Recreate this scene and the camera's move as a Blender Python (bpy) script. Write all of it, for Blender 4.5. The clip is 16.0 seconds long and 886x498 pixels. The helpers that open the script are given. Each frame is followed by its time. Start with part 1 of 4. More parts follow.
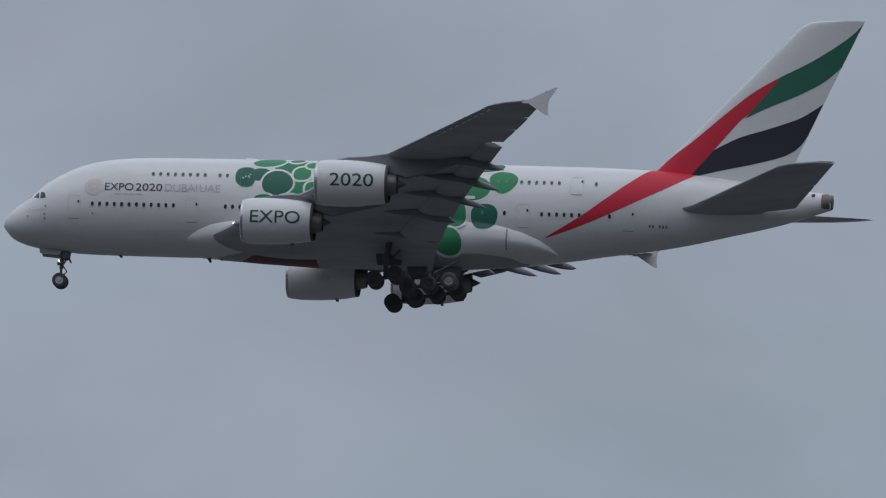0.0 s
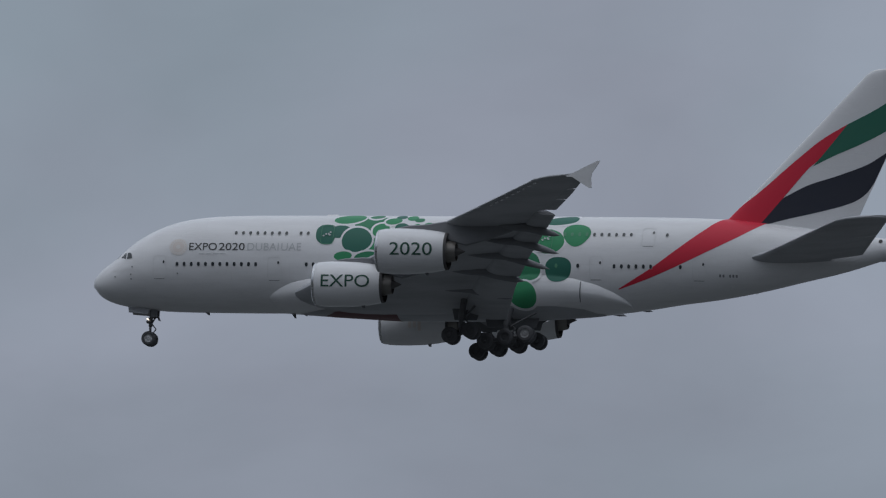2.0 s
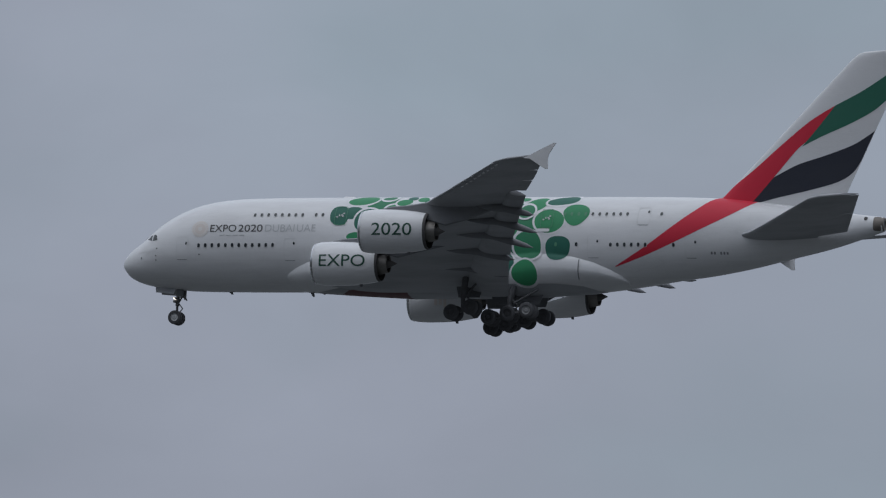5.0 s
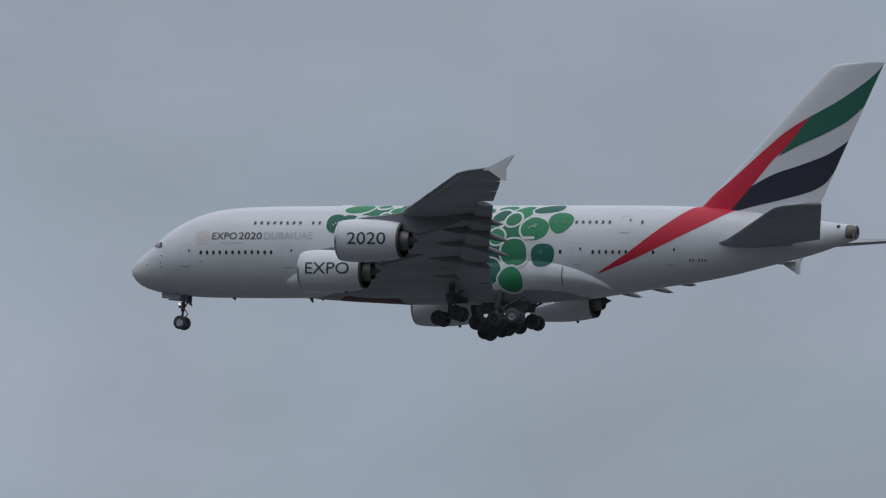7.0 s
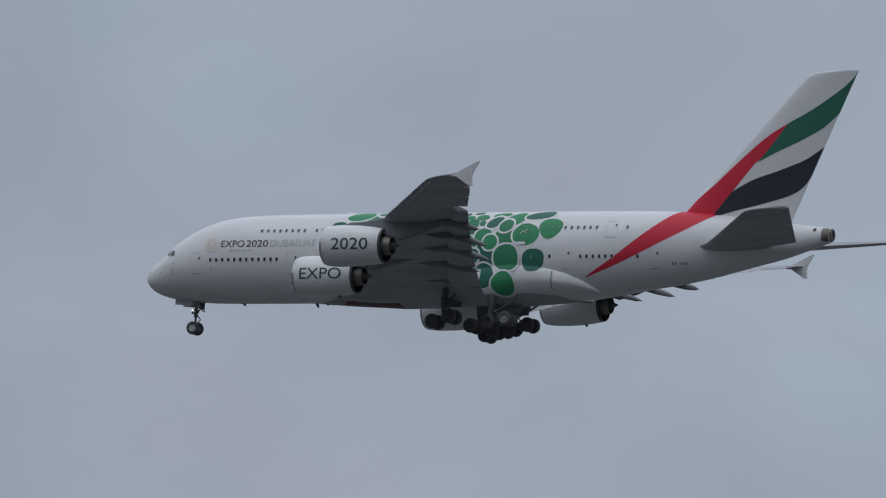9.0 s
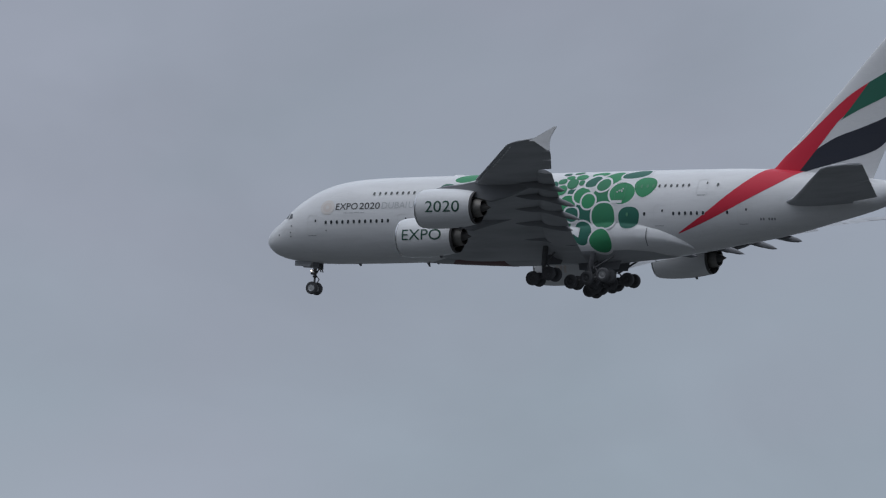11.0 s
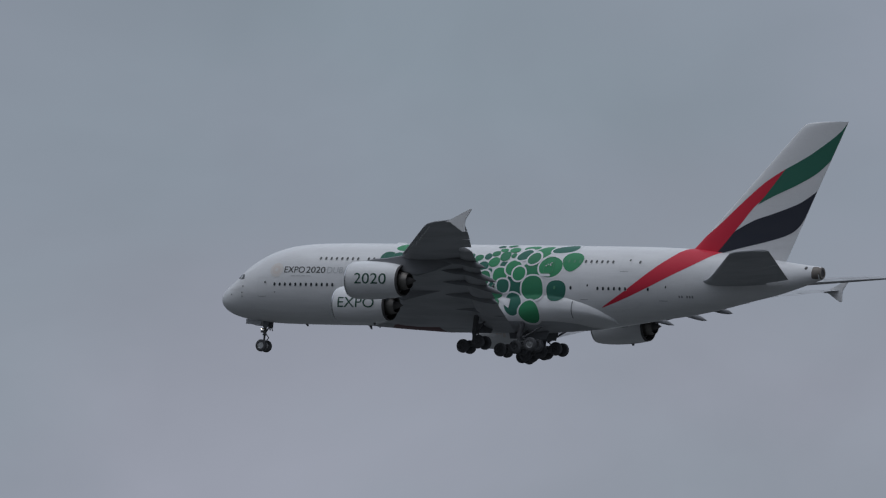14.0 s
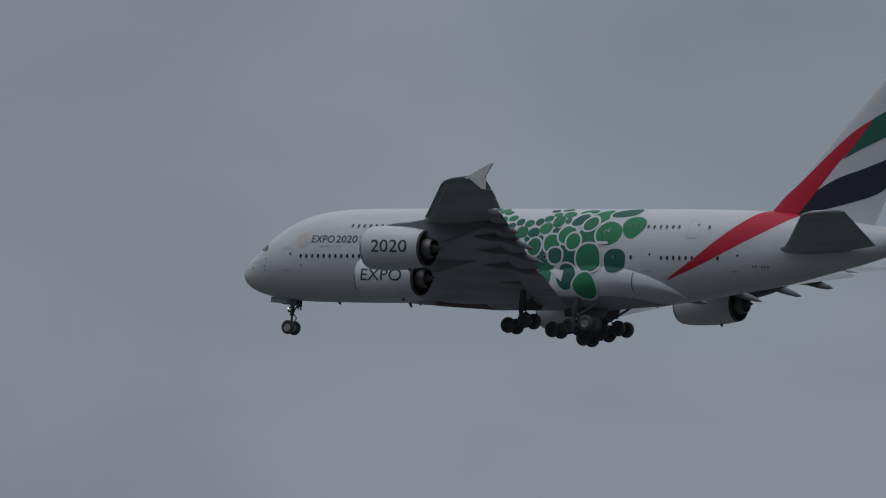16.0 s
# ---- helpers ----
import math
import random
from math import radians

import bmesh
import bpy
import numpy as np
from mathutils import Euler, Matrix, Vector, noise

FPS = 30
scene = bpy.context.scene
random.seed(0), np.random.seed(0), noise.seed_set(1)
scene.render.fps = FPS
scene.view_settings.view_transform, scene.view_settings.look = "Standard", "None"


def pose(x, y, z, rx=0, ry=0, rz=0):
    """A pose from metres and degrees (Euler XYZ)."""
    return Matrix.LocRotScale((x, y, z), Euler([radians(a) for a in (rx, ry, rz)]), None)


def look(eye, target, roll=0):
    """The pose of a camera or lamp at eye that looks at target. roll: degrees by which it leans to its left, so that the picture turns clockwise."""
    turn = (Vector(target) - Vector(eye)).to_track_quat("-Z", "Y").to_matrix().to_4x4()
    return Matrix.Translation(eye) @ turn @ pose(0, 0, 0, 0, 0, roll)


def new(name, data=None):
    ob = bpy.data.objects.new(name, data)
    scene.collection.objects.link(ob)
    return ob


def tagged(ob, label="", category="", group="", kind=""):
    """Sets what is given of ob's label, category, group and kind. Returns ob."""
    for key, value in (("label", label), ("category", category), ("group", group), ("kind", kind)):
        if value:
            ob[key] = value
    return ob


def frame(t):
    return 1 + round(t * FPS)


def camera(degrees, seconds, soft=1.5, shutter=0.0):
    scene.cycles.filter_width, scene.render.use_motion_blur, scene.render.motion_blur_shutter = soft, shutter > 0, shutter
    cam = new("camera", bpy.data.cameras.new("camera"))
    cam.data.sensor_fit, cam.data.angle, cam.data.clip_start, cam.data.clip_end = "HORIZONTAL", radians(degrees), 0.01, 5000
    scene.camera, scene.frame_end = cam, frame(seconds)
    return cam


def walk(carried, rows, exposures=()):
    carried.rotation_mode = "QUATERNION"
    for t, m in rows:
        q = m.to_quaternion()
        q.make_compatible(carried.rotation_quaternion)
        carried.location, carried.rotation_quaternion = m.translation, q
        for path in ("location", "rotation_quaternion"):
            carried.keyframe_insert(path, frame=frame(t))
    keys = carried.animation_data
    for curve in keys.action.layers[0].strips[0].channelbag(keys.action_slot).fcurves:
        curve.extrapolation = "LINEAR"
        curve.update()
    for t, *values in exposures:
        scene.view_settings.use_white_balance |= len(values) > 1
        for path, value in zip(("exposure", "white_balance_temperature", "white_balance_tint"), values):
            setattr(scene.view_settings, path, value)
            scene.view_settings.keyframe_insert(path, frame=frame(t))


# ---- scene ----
cam = camera(2.18268, 16.0, soft=1.2, shutter=0.0)
CAMERA_ROWS = [
    (0, 0.00, 0.00, 1.70, 97.84512, -0.46561, 6.78400),
    (0.5, 0.00, 0.00, 1.70, 97.84401, -0.30440, 7.89295),
    (1, 0.00, 0.00, 1.70, 97.65597, -0.08073, 8.94197),
    (1.5, 0.00, 0.00, 1.70, 97.60576, 0.04981, 10.16944),
    (2, 0.00, 0.00, 1.70, 97.63490, 0.45044, 11.00549),
    (2.5, 0.00, 0.00, 1.70, 97.49541, 0.44187, 11.95658),
    (3, 0.00, 0.00, 1.70, 97.40973, 0.42415, 12.86306),
    (3.5, 0.00, 0.00, 1.70, 97.32541, 0.25849, 13.78595),
    (3.7, 0.00, 0.00, 1.70, 97.29059, 0.16317, 14.14688),
    (5.8, 0.00, 0.00, 1.70, 96.91674, 0.21976, 17.90964),
    (6, 0.00, 0.00, 1.70, 96.88310, 0.16430, 18.24230),
    (6.5, 0.00, 0.00, 1.70, 96.79489, 0.16986, 19.08236),
    (7, 0.00, 0.00, 1.70, 96.70281, -0.10371, 19.88788),
    (7.5, 0.00, 0.00, 1.70, 96.61827, -0.12822, 20.69449),
    (8, 0.00, 0.00, 1.70, 96.56620, -0.11229, 21.49335),
    (8.2, 0.00, 0.00, 1.70, 96.52942, -0.16147, 21.81836),
    (10.3, 0.00, 0.00, 1.70, 96.10672, 0.18900, 25.17610),
    (10.5, 0.00, 0.00, 1.70, 96.07006, 0.20815, 25.50104),
    (11, 0.00, 0.00, 1.70, 95.89403, 0.55594, 26.46294),
    (11.5, 0.00, 0.00, 1.70, 95.84482, 0.58918, 27.22740),
    (12, 0.00, 0.00, 1.70, 95.72071, 0.30817, 27.95902),
    (12.5, 0.00, 0.00, 1.70, 95.70112, -0.03498, 28.27347),
    (13, 0.00, 0.00, 1.70, 95.50227, -0.62554, 29.19346),
    (13.5, 0.00, 0.00, 1.70, 95.54578, -0.96718, 29.64372),
    (14, 0.00, 0.00, 1.70, 95.53304, -1.43819, 30.24923),
    (14.5, 0.00, 0.00, 1.70, 95.29483, -2.20540, 30.97186),
    (15, 0.00, 0.00, 1.70, 95.23354, -2.27013, 31.58776),
    (15.5, 0.00, 0.00, 1.70, 95.23950, -1.84408, 32.19588),
    (15.6, 0.00, 0.00, 1.70, 95.22145, -1.68125, 32.31162),
    (15.7, 0.00, 0.00, 1.70, 95.22130, -1.21300, 32.48072),
    (15.8, 0.00, 0.00, 1.70, 95.18051, -1.33451, 32.58357),
    (15.9, 0.00, 0.00, 1.70, 95.15289, -1.42781, 32.69539),
    (16, 0.00, 0.00, 1.70, 95.13767, -1.47497, 32.80209),
]
walk(cam, [(r[0], pose(*r[1:])) for r in CAMERA_ROWS], exposures=[(0.0, 0.0), (0.5, -0.1), (1.0, -0.2), (2.0, -0.18), (2.5, -0.16), (3.0, -0.02), (3.5, -0.05), (6.0, 0.0), (8.0, 0.03),
                (10.5, 0.08), (11.5, 0.12), (12.5, 0.12), (13.0, 0.14), (13.5, -0.04), (14.0, -0.17), (14.5, -0.24), (15.0, -0.27), (15.5, -0.33), (16.0, -0.5)])

# ---- light: a full overcast, brighter overhead than near the horizon ----
world = bpy.data.worlds.new("overcast_sky")
scene.world = world
world.use_nodes = True
wn, wl = world.node_tree.nodes, world.node_tree.links
wn.clear()


def wnode(kind, **inputs):
    n = wn.new(kind)
    for k, v in inputs.items():
        n.inputs[k].default_value = v
    return n


w_out = wnode("ShaderNodeOutputWorld")
w_bg = wnode("ShaderNodeBackground", Strength=1.0)
w_sky = wn.new("ShaderNodeTexSky")
w_sky.sky_type, w_sky.sun_disc = "NISHITA", False
w_sky.sun_elevation, w_sky.sun_rotation = radians(48), radians(200)
w_skydim = wn.new("ShaderNodeVectorMath")
w_skydim.operation = "SCALE"
w_skydim.inputs[3].default_value = 0.08
w_co = wn.new("ShaderNodeTexCoord")
w_sep = wn.new("ShaderNodeSeparateXYZ")
w_grad = wn.new("ShaderNodeValToRGB")          # cloud base colour by the sine of the elevation
w_grad.color_ramp.elements[0].position, w_grad.color_ramp.elements[0].color = 0.0, (0.290, 0.329, 0.398, 1)
w_grad.color_ramp.elements[1].position, w_grad.color_ramp.elements[1].color = 1.0, (0.85, 0.93, 1.06, 1)
e = w_grad.color_ramp.elements.new(0.18)
e.color = (0.302, 0.343, 0.412, 1)
e = w_grad.color_ramp.elements.new(0.5)
e.color = (0.57, 0.635, 0.735, 1)
w_map = wn.new("ShaderNodeMapping")
w_map.inputs["Scale"].default_value = (1.0, 1.0, 1.7)
w_n1 = wnode("ShaderNodeTexNoise", Scale=46.0, Detail=5.0, Roughness=0.5, Distortion=0.3)
w_n2 = wnode("ShaderNodeTexNoise", Scale=14.0, Detail=3.0, Roughness=0.5)
w_mix12 = wn.new("ShaderNodeMath")
w_mix12.operation = "ADD"
w_range = wn.new("ShaderNodeMapRange")
w_range.inputs["From Min"].default_value, w_range.inputs["From Max"].default_value = 0.65, 1.35
w_range.inputs["To Min"].default_value, w_range.inputs["To Max"].default_value = 0.84, 1.16
w_cloud = wn.new("ShaderNodeVectorMath")
w_cloud.operation = "SCALE"
w_hue = wnode("ShaderNodeTexNoise", Scale=30.0, Detail=3.0, Roughness=0.5)
w_huemix = wn.new("ShaderNodeMixRGB")
w_huemix.inputs["Color1"].default_value, w_huemix.inputs["Color2"].default_value = (0.965, 1.01, 0.995, 1), (1.035, 0.99, 1.005, 1)
w_huerange = wn.new("ShaderNodeMapRange")
w_huerange.inputs["From Min"].default_value, w_huerange.inputs["From Max"].default_value = 0.35, 0.65
w_tint = wn.new("ShaderNodeMixRGB")
w_tint.blend_type = "MULTIPLY"
w_tint.inputs["Fac"].default_value = 1.0
w_cover = wn.new("ShaderNodeMixRGB")
w_cover.inputs["Fac"].default_value = 0.94     # the cloud cover
wl.new(w_co.outputs["Generated"], w_sep.inputs[0])
wl.new(w_sep.outputs["Z"], w_grad.inputs["Fac"])
wl.new(w_co.outputs["Generated"], w_map.inputs["Vector"])
wl.new(w_map.outputs[0], w_n1.inputs["Vector"])
wl.new(w_map.outputs[0], w_n2.inputs["Vector"])
wl.new(w_n1.outputs["Fac"], w_mix12.inputs[0])
wl.new(w_n2.outputs["Fac"], w_mix12.inputs[1])
wl.new(w_mix12.outputs[0], w_range.inputs["Value"])
wl.new(w_grad.outputs["Color"], w_cloud.inputs[0])
w_side = wn.new("ShaderNodeMapRange")           # unseen southern sky, dimmed to shade the hull's near side
w_side.inputs["From Min"].default_value, w_side.inputs["From Max"].default_value = -1.0, 0.6
w_side.inputs["To Min"].default_value, w_side.inputs["To Max"].default_value = 0.74, 1.0
w_both = wn.new("ShaderNodeMath")
w_both.operation = "MULTIPLY"
w_south = wn.new("ShaderNodeMapRange")          # extra dimming low in the unseen south, added to darken the lower hull
w_south.inputs["From Min"].default_value, w_south.inputs["From Max"].default_value = -0.55, 0.55
w_south.inputs["To Min"].default_value, w_south.inputs["To Max"].default_value = 0.93, 0.0
w_low = wn.new("ShaderNodeMapRange")
w_low.interpolation_type = "SMOOTHSTEP"
w_low.inputs["From Min"].default_value, w_low.inputs["From Max"].default_value = 0.0, 0.5
w_low.inputs["To Min"].default_value, w_low.inputs["To Max"].default_value = 1.0, 0.0
w_lowdim = wn.new("ShaderNodeMath")
w_lowdim.operation = "MULTIPLY"
w_lowkeep = wn.new("ShaderNodeMath")
w_lowkeep.operation = "SUBTRACT"
w_lowkeep.inputs[0].default_value = 1.0
w_shade = wn.new("ShaderNodeMath")
w_shade.operation = "MULTIPLY"
wl.new(w_sep.outputs["Y"], w_south.inputs["Value"])
wl.new(w_sep.outputs["Z"], w_low.inputs["Value"])
wl.new(w_south.outputs["Result"], w_lowdim.inputs[0])
wl.new(w_low.outputs["Result"], w_lowdim.inputs[1])
wl.new(w_lowdim.outputs[0], w_lowkeep.inputs[1])
wl.new(w_side.outputs["Result"], w_shade.inputs[0])
wl.new(w_lowkeep.outputs[0], w_shade.inputs[1])
wl.new(w_sep.outputs["Y"], w_side.inputs["Value"])
wl.new(w_range.outputs["Result"], w_both.inputs[0])
wl.new(w_shade.outputs[0], w_both.inputs[1])


def wmath(op, a, b):
    n = wn.new("ShaderNodeMath")
    n.operation = op
    for k, v in enumerate((a, b)):
        if isinstance(v, (int, float)):
            n.inputs[k].default_value = v
        else:
            wl.new(v, n.inputs[k])
    return n.outputs[0]


def wsoft(value, a, b):
    """0 at a, 1 at b, with a soft run between."""
    n = wn.new("ShaderNodeMapRange")
    n.interpolation_type = "SMOOTHSTEP"
    n.inputs["From Min"].default_value, n.inputs["From Max"].default_value = a, b
    wl.new(value, n.inputs["Value"])
    return n.outputs["Result"]


# a pale, slightly warm cloud bank low in the north-west, and a greyer one east of it
w_ruff = wmath("MULTIPLY", wmath("SUBTRACT", w_n1.outputs["Fac"], 0.5), 0.022)
w_edge_z = wmath("ADD", w_sep.outputs["Z"], w_ruff)
w_edge_x = wmath("ADD", w_sep.outputs["X"], wmath("MULTIPLY", w_ruff, 2.0))
w_bank = wmath("MULTIPLY", wsoft(w_edge_z, 0.100, 0.091), wmath("MULTIPLY", wsoft(w_edge_x, -0.440, -0.468), wsoft(w_edge_x, -0.545, -0.505)))
w_grey = wmath("MULTIPLY", wsoft(w_edge_z, 0.136, 0.118),
               wmath("MULTIPLY", wsoft(w_edge_x, -0.13, -0.17), wsoft(w_edge_x, -0.29, -0.24)))
w_amount = wmath("MULTIPLY", w_both.outputs[0], wmath("ADD", wmath("MULTIPLY", w_bank, 0.07), wmath("SUBTRACT", 1.0, wmath("MULTIPLY", w_grey, 0.11))))
wl.new(w_amount, w_cloud.inputs[3])
w_warm = wn.new("ShaderNodeMixRGB")
w_warm.blend_type = "MULTIPLY"
w_warm.inputs["Color2"].default_value = (1.022, 0.994, 0.982, 1)
wl.new(w_bank, w_warm.inputs["Fac"])
wl.new(w_sky.outputs["Color"], w_skydim.inputs[0])
wl.new(w_skydim.outputs[0], w_cover.inputs["Color1"])
wl.new(w_map.outputs[0], w_hue.inputs["Vector"])
wl.new(w_hue.outputs["Fac"], w_huerange.inputs["Value"])
wl.new(w_huerange.outputs["Result"], w_huemix.inputs["Fac"])
wl.new(w_cloud.outputs[0], w_tint.inputs["Color1"])
wl.new(w_huemix.outputs["Color"], w_tint.inputs["Color2"])
wl.new(w_tint.outputs["Color"], w_warm.inputs["Color1"])
wl.new(w_warm.outputs["Color"], w_cover.inputs["Color2"])
wl.new(w_cover.outputs["Color"], w_bg.inputs["Color"])
wl.new(w_bg.outputs[0], w_out.inputs["Surface"])

sun_data = bpy.data.lights.new("sun", "SUN")
sun_data.energy, sun_data.angle, sun_data.color = 0.5, radians(50), (0.95, 0.97, 1.0)
sun = new("sun", sun_data)
sun.matrix_world = look((0, 0, 400), (60, 130, 0))


# ---- materials ----
def material(name, colour, rough=0.45, metal=0.0, coat=0.0, dirt=0.12, dirt_colour=(0.12, 0.11, 0.10), grain=0.02,
             scale=(0.25, 1.0, 1.2), lines=0.0, gloss=0.3):
    """Paint or metal with broad streaked soiling, a fine grain and, if wanted, faint skin panel seams."""
    m = bpy.data.materials.new(name)
    m.use_nodes = True
    n, l = m.node_tree.nodes, m.node_tree.links
    b = n["Principled BSDF"]
    b.inputs["Metallic"].default_value = metal
    b.inputs["Coat Weight"].default_value = coat
    b.inputs["Specular IOR Level"].default_value = gloss
    b.inputs["Coat Roughness"].default_value = 0.12
    co = n.new("ShaderNodeTexCoord")
    mp = n.new("ShaderNodeMapping")
    mp.inputs["Scale"].default_value = scale
    l.new(co.outputs["Object"], mp.inputs["Vector"])
    big = n.new("ShaderNodeTexNoise")
    big.inputs["Scale"].default_value, big.inputs["Detail"].default_value, big.inputs["Roughness"].default_value = 0.9, 6, 0.6
    l.new(mp.outputs[0], big.inputs["Vector"])
    fine = n.new("ShaderNodeTexNoise")
    fine.inputs["Scale"].default_value, fine.inputs["Detail"].default_value = 9.0, 4
    l.new(co.outputs["Object"], fine.inputs["Vector"])
    ramp = n.new("ShaderNodeMapRange")
    ramp.inputs["From Min"].default_value, ramp.inputs["From Max"].default_value = 0.45, 0.8
    ramp.inputs["To Max"].default_value = dirt
    l.new(big.outputs["Fac"], ramp.inputs["Value"])
    mix = n.new("ShaderNodeMixRGB")
    mix.inputs["Color1"].default_value, mix.inputs["Color2"].default_value = (*colour, 1), (*dirt_colour, 1)
    l.new(ramp.outputs["Result"], mix.inputs["Fac"])
    vary = n.new("ShaderNodeMixRGB")
    vary.blend_type = "MULTIPLY"
    vary.inputs["Fac"].default_value = 1.0
    g = n.new("ShaderNodeMapRange")
    g.inputs["To Min"].default_value, g.inputs["To Max"].default_value = 1 - grain * 3, 1.0
    l.new(fine.outputs["Fac"], g.inputs["Value"])
    l.new(mix.outputs["Color"], vary.inputs["Color1"])
    l.new(g.outputs["Result"], vary.inputs["Color2"])
    col = vary.outputs["Color"]
    if lines:
        brick = n.new("ShaderNodeTexBrick")
        brick.inputs["Scale"].default_value = 1.0
        brick.inputs["Mortar Size"].default_value = 0.012
        brick.inputs["Brick Width"].default_value, brick.inputs["Row Height"].default_value = 5.1, 1.45
        brick.inputs["Color1"].default_value = brick.inputs["Color2"].default_value = (1, 1, 1, 1)
        brick.inputs["Mortar"].default_value = (1 - lines, 1 - lines, 1 - lines, 1)
        sep, com = n.new("ShaderNodeSeparateXYZ"), n.new("ShaderNodeCombineXYZ")
        l.new(co.outputs["Object"], sep.inputs[0])
        l.new(sep.outputs["X"], com.inputs["X"])
        l.new(sep.outputs["Z"], com.inputs["Y"])
        l.new(com.outputs[0], brick.inputs["Vector"])
        seam = n.new("ShaderNodeMixRGB")
        seam.blend_type = "MULTIPLY"
        seam.inputs["Fac"].default_value = 1.0
        l.new(col, seam.inputs["Color1"])
        l.new(brick.outputs["Color"], seam.inputs["Color2"])
        col = seam.outputs["Color"]
    l.new(col, b.inputs["Base Color"])
    r = n.new("ShaderNodeMapRange")
    r.inputs["To Min"].default_value, r.inputs["To Max"].default_value = max(0.03, rough - 0.08), rough + 0.1
    l.new(big.outputs["Fac"], r.inputs["Value"])
    l.new(r.outputs["Result"], b.inputs["Roughness"])
    bump = n.new("ShaderNodeBump")
    bump.inputs["Strength"].default_value, bump.inputs["Distance"].default_value = 0.15, 0.01
    l.new(fine.outputs["Fac"], bump.inputs["Height"])
    l.new(bump.outputs["Normal"], b.inputs["Normal"])
    return m


WHITE = material("white_gloss_paint", (0.75, 0.745, 0.755), 0.24, 0, 0.0, 0.14, lines=0.06, gloss=0.4)
PLAIN_WHITE = material("white_livery_line", (0.75, 0.745, 0.755), 0.26, 0, 0.0, 0.12, gloss=0.4)
GREY = material("grey_wing_paint", (0.42, 0.425, 0.445), 0.5, 0, 0.0, 0.45, (0.12, 0.12, 0.125), 0.05, (0.15, 0.5, 1.0))
DARKGREY = material("dark_grey_seal_paint", (0.17, 0.175, 0.185), 0.55, 0, 0, 0.3)
METAL = material("bare_nozzle_metal", (0.27, 0.255, 0.24), 0.5, 0.9, 0, 0.6, (0.06, 0.05, 0.04))
LIP = material("polished_intake_lip", (0.62, 0.62, 0.63), 0.25, 1.0, 0, 0.15)
SOOT = material("sooty_duct", (0.085, 0.08, 0.08), 0.7, 0, 0, 0.2)
STEEL = material("gear_steel_paint", (0.13, 0.13, 0.136), 0.5, 0.1, 0, 0.5, (0.03, 0.03, 0.03))
RUBBER = material("tyre_rubber", (0.11, 0.11, 0.116), 0.85, 0, 0, 0.3, (0.04, 0.04, 0.04), gloss=0.15)
HUB = material("sooty_wheel_hub", (0.11, 0.11, 0.116), 0.5, 0.2, 0, 0.4, (0.03, 0.03, 0.03))
PALEHUB = material("pale_wheel_hub", (0.55, 0.55, 0.56), 0.5, 0.1, 0, 0.3, (0.15, 0.14, 0.13))
MIDHUB = material("worn_wheel_hub", (0.34, 0.34, 0.35), 0.5, 0.1, 0, 0.4, (0.12, 0.11, 0.10))
RED = material("red_paint", (0.65, 0.034, 0.064), 0.45, 0, 0.0, 0.06, gloss=0.2)
FLAGGREEN = material("flag_green_paint", (0.040, 0.160, 0.112), 0.45, 0, 0.0, 0.06, gloss=0.2)
FLAGBLACK = material("flag_black_paint", (0.040, 0.043, 0.058), 0.45, 0, 0.0, 0.06, gloss=0.2)
GREENS = [material("leaf_green_paint", (0.046, 0.275, 0.125), 0.45, 0, 0.0, 0.1, gloss=0.2),
          material("teal_green_paint", (0.034, 0.150, 0.110), 0.45, 0, 0.0, 0.1, gloss=0.2),
          material("mid_green_paint", (0.042, 0.220, 0.112), 0.45, 0, 0.0, 0.1, gloss=0.2)]
LETTER = material("dark_letter_paint", (0.06, 0.057, 0.058), 0.45, 0, 0.0, 0.03)
LETTERGREEN = material("deep_green_letter_paint", (0.030, 0.085, 0.060), 0.45, 0, 0.0, 0.03)
PALE = material("pale_grey_letter_paint", (0.50, 0.51, 0.52), 0.45, 0, 0.0, 0.03)
PALETAN = material("faint_tan_paint", (0.72, 0.685, 0.66), 0.45, 0, 0.0, 0.03)
TAN = material("pale_tan_paint", (0.69, 0.625, 0.585), 0.45, 0, 0.0, 0.03)
GLASS = material("dark_window_glass", (0.045, 0.05, 0.056), 0.12, 0, 0.2, 0.1)
SEAM = material("grey_seam_paint", (0.69, 0.69, 0.695), 0.5, 0, 0, 0.1)
GREENMARK = material("pale_green_marking", (0.10, 0.28, 0.17), 0.45, 0, 0.0, 0.1, gloss=0.2)
BURNT = material("burnt_exhaust_cone", (0.12, 0.114, 0.112), 0.6, 0.2, 0, 0.4)
MARKTAN = material("tan_emblem_paint", (0.42, 0.35, 0.29), 0.45, 0, 0, 0.2)
BELLYRED = material("dark_belly_red", (0.13, 0.045, 0.05), 0.5, 0, 0, 0.6, (0.10, 0.08, 0.08))
SCORCH = material("scorched_tail_metal", (0.20, 0.178, 0.16), 0.55, 0.3, 0, 0.6, (0.05, 0.045, 0.04))
FAIRGREY = material("grey_fairing_paint", (0.22, 0.224, 0.237), 0.55, 0, 0, 0.4, (0.12, 0.12, 0.125))
LAMP = bpy.data.materials.new("lit_taxi_lamp")
LAMP.use_nodes = True
LAMP.node_tree.nodes["Principled BSDF"].inputs["Emission Color"].default_value = (1.0, 0.9, 0.75, 1)
LAMP.node_tree.nodes["Principled BSDF"].inputs["Emission Strength"].default_value = 2.5


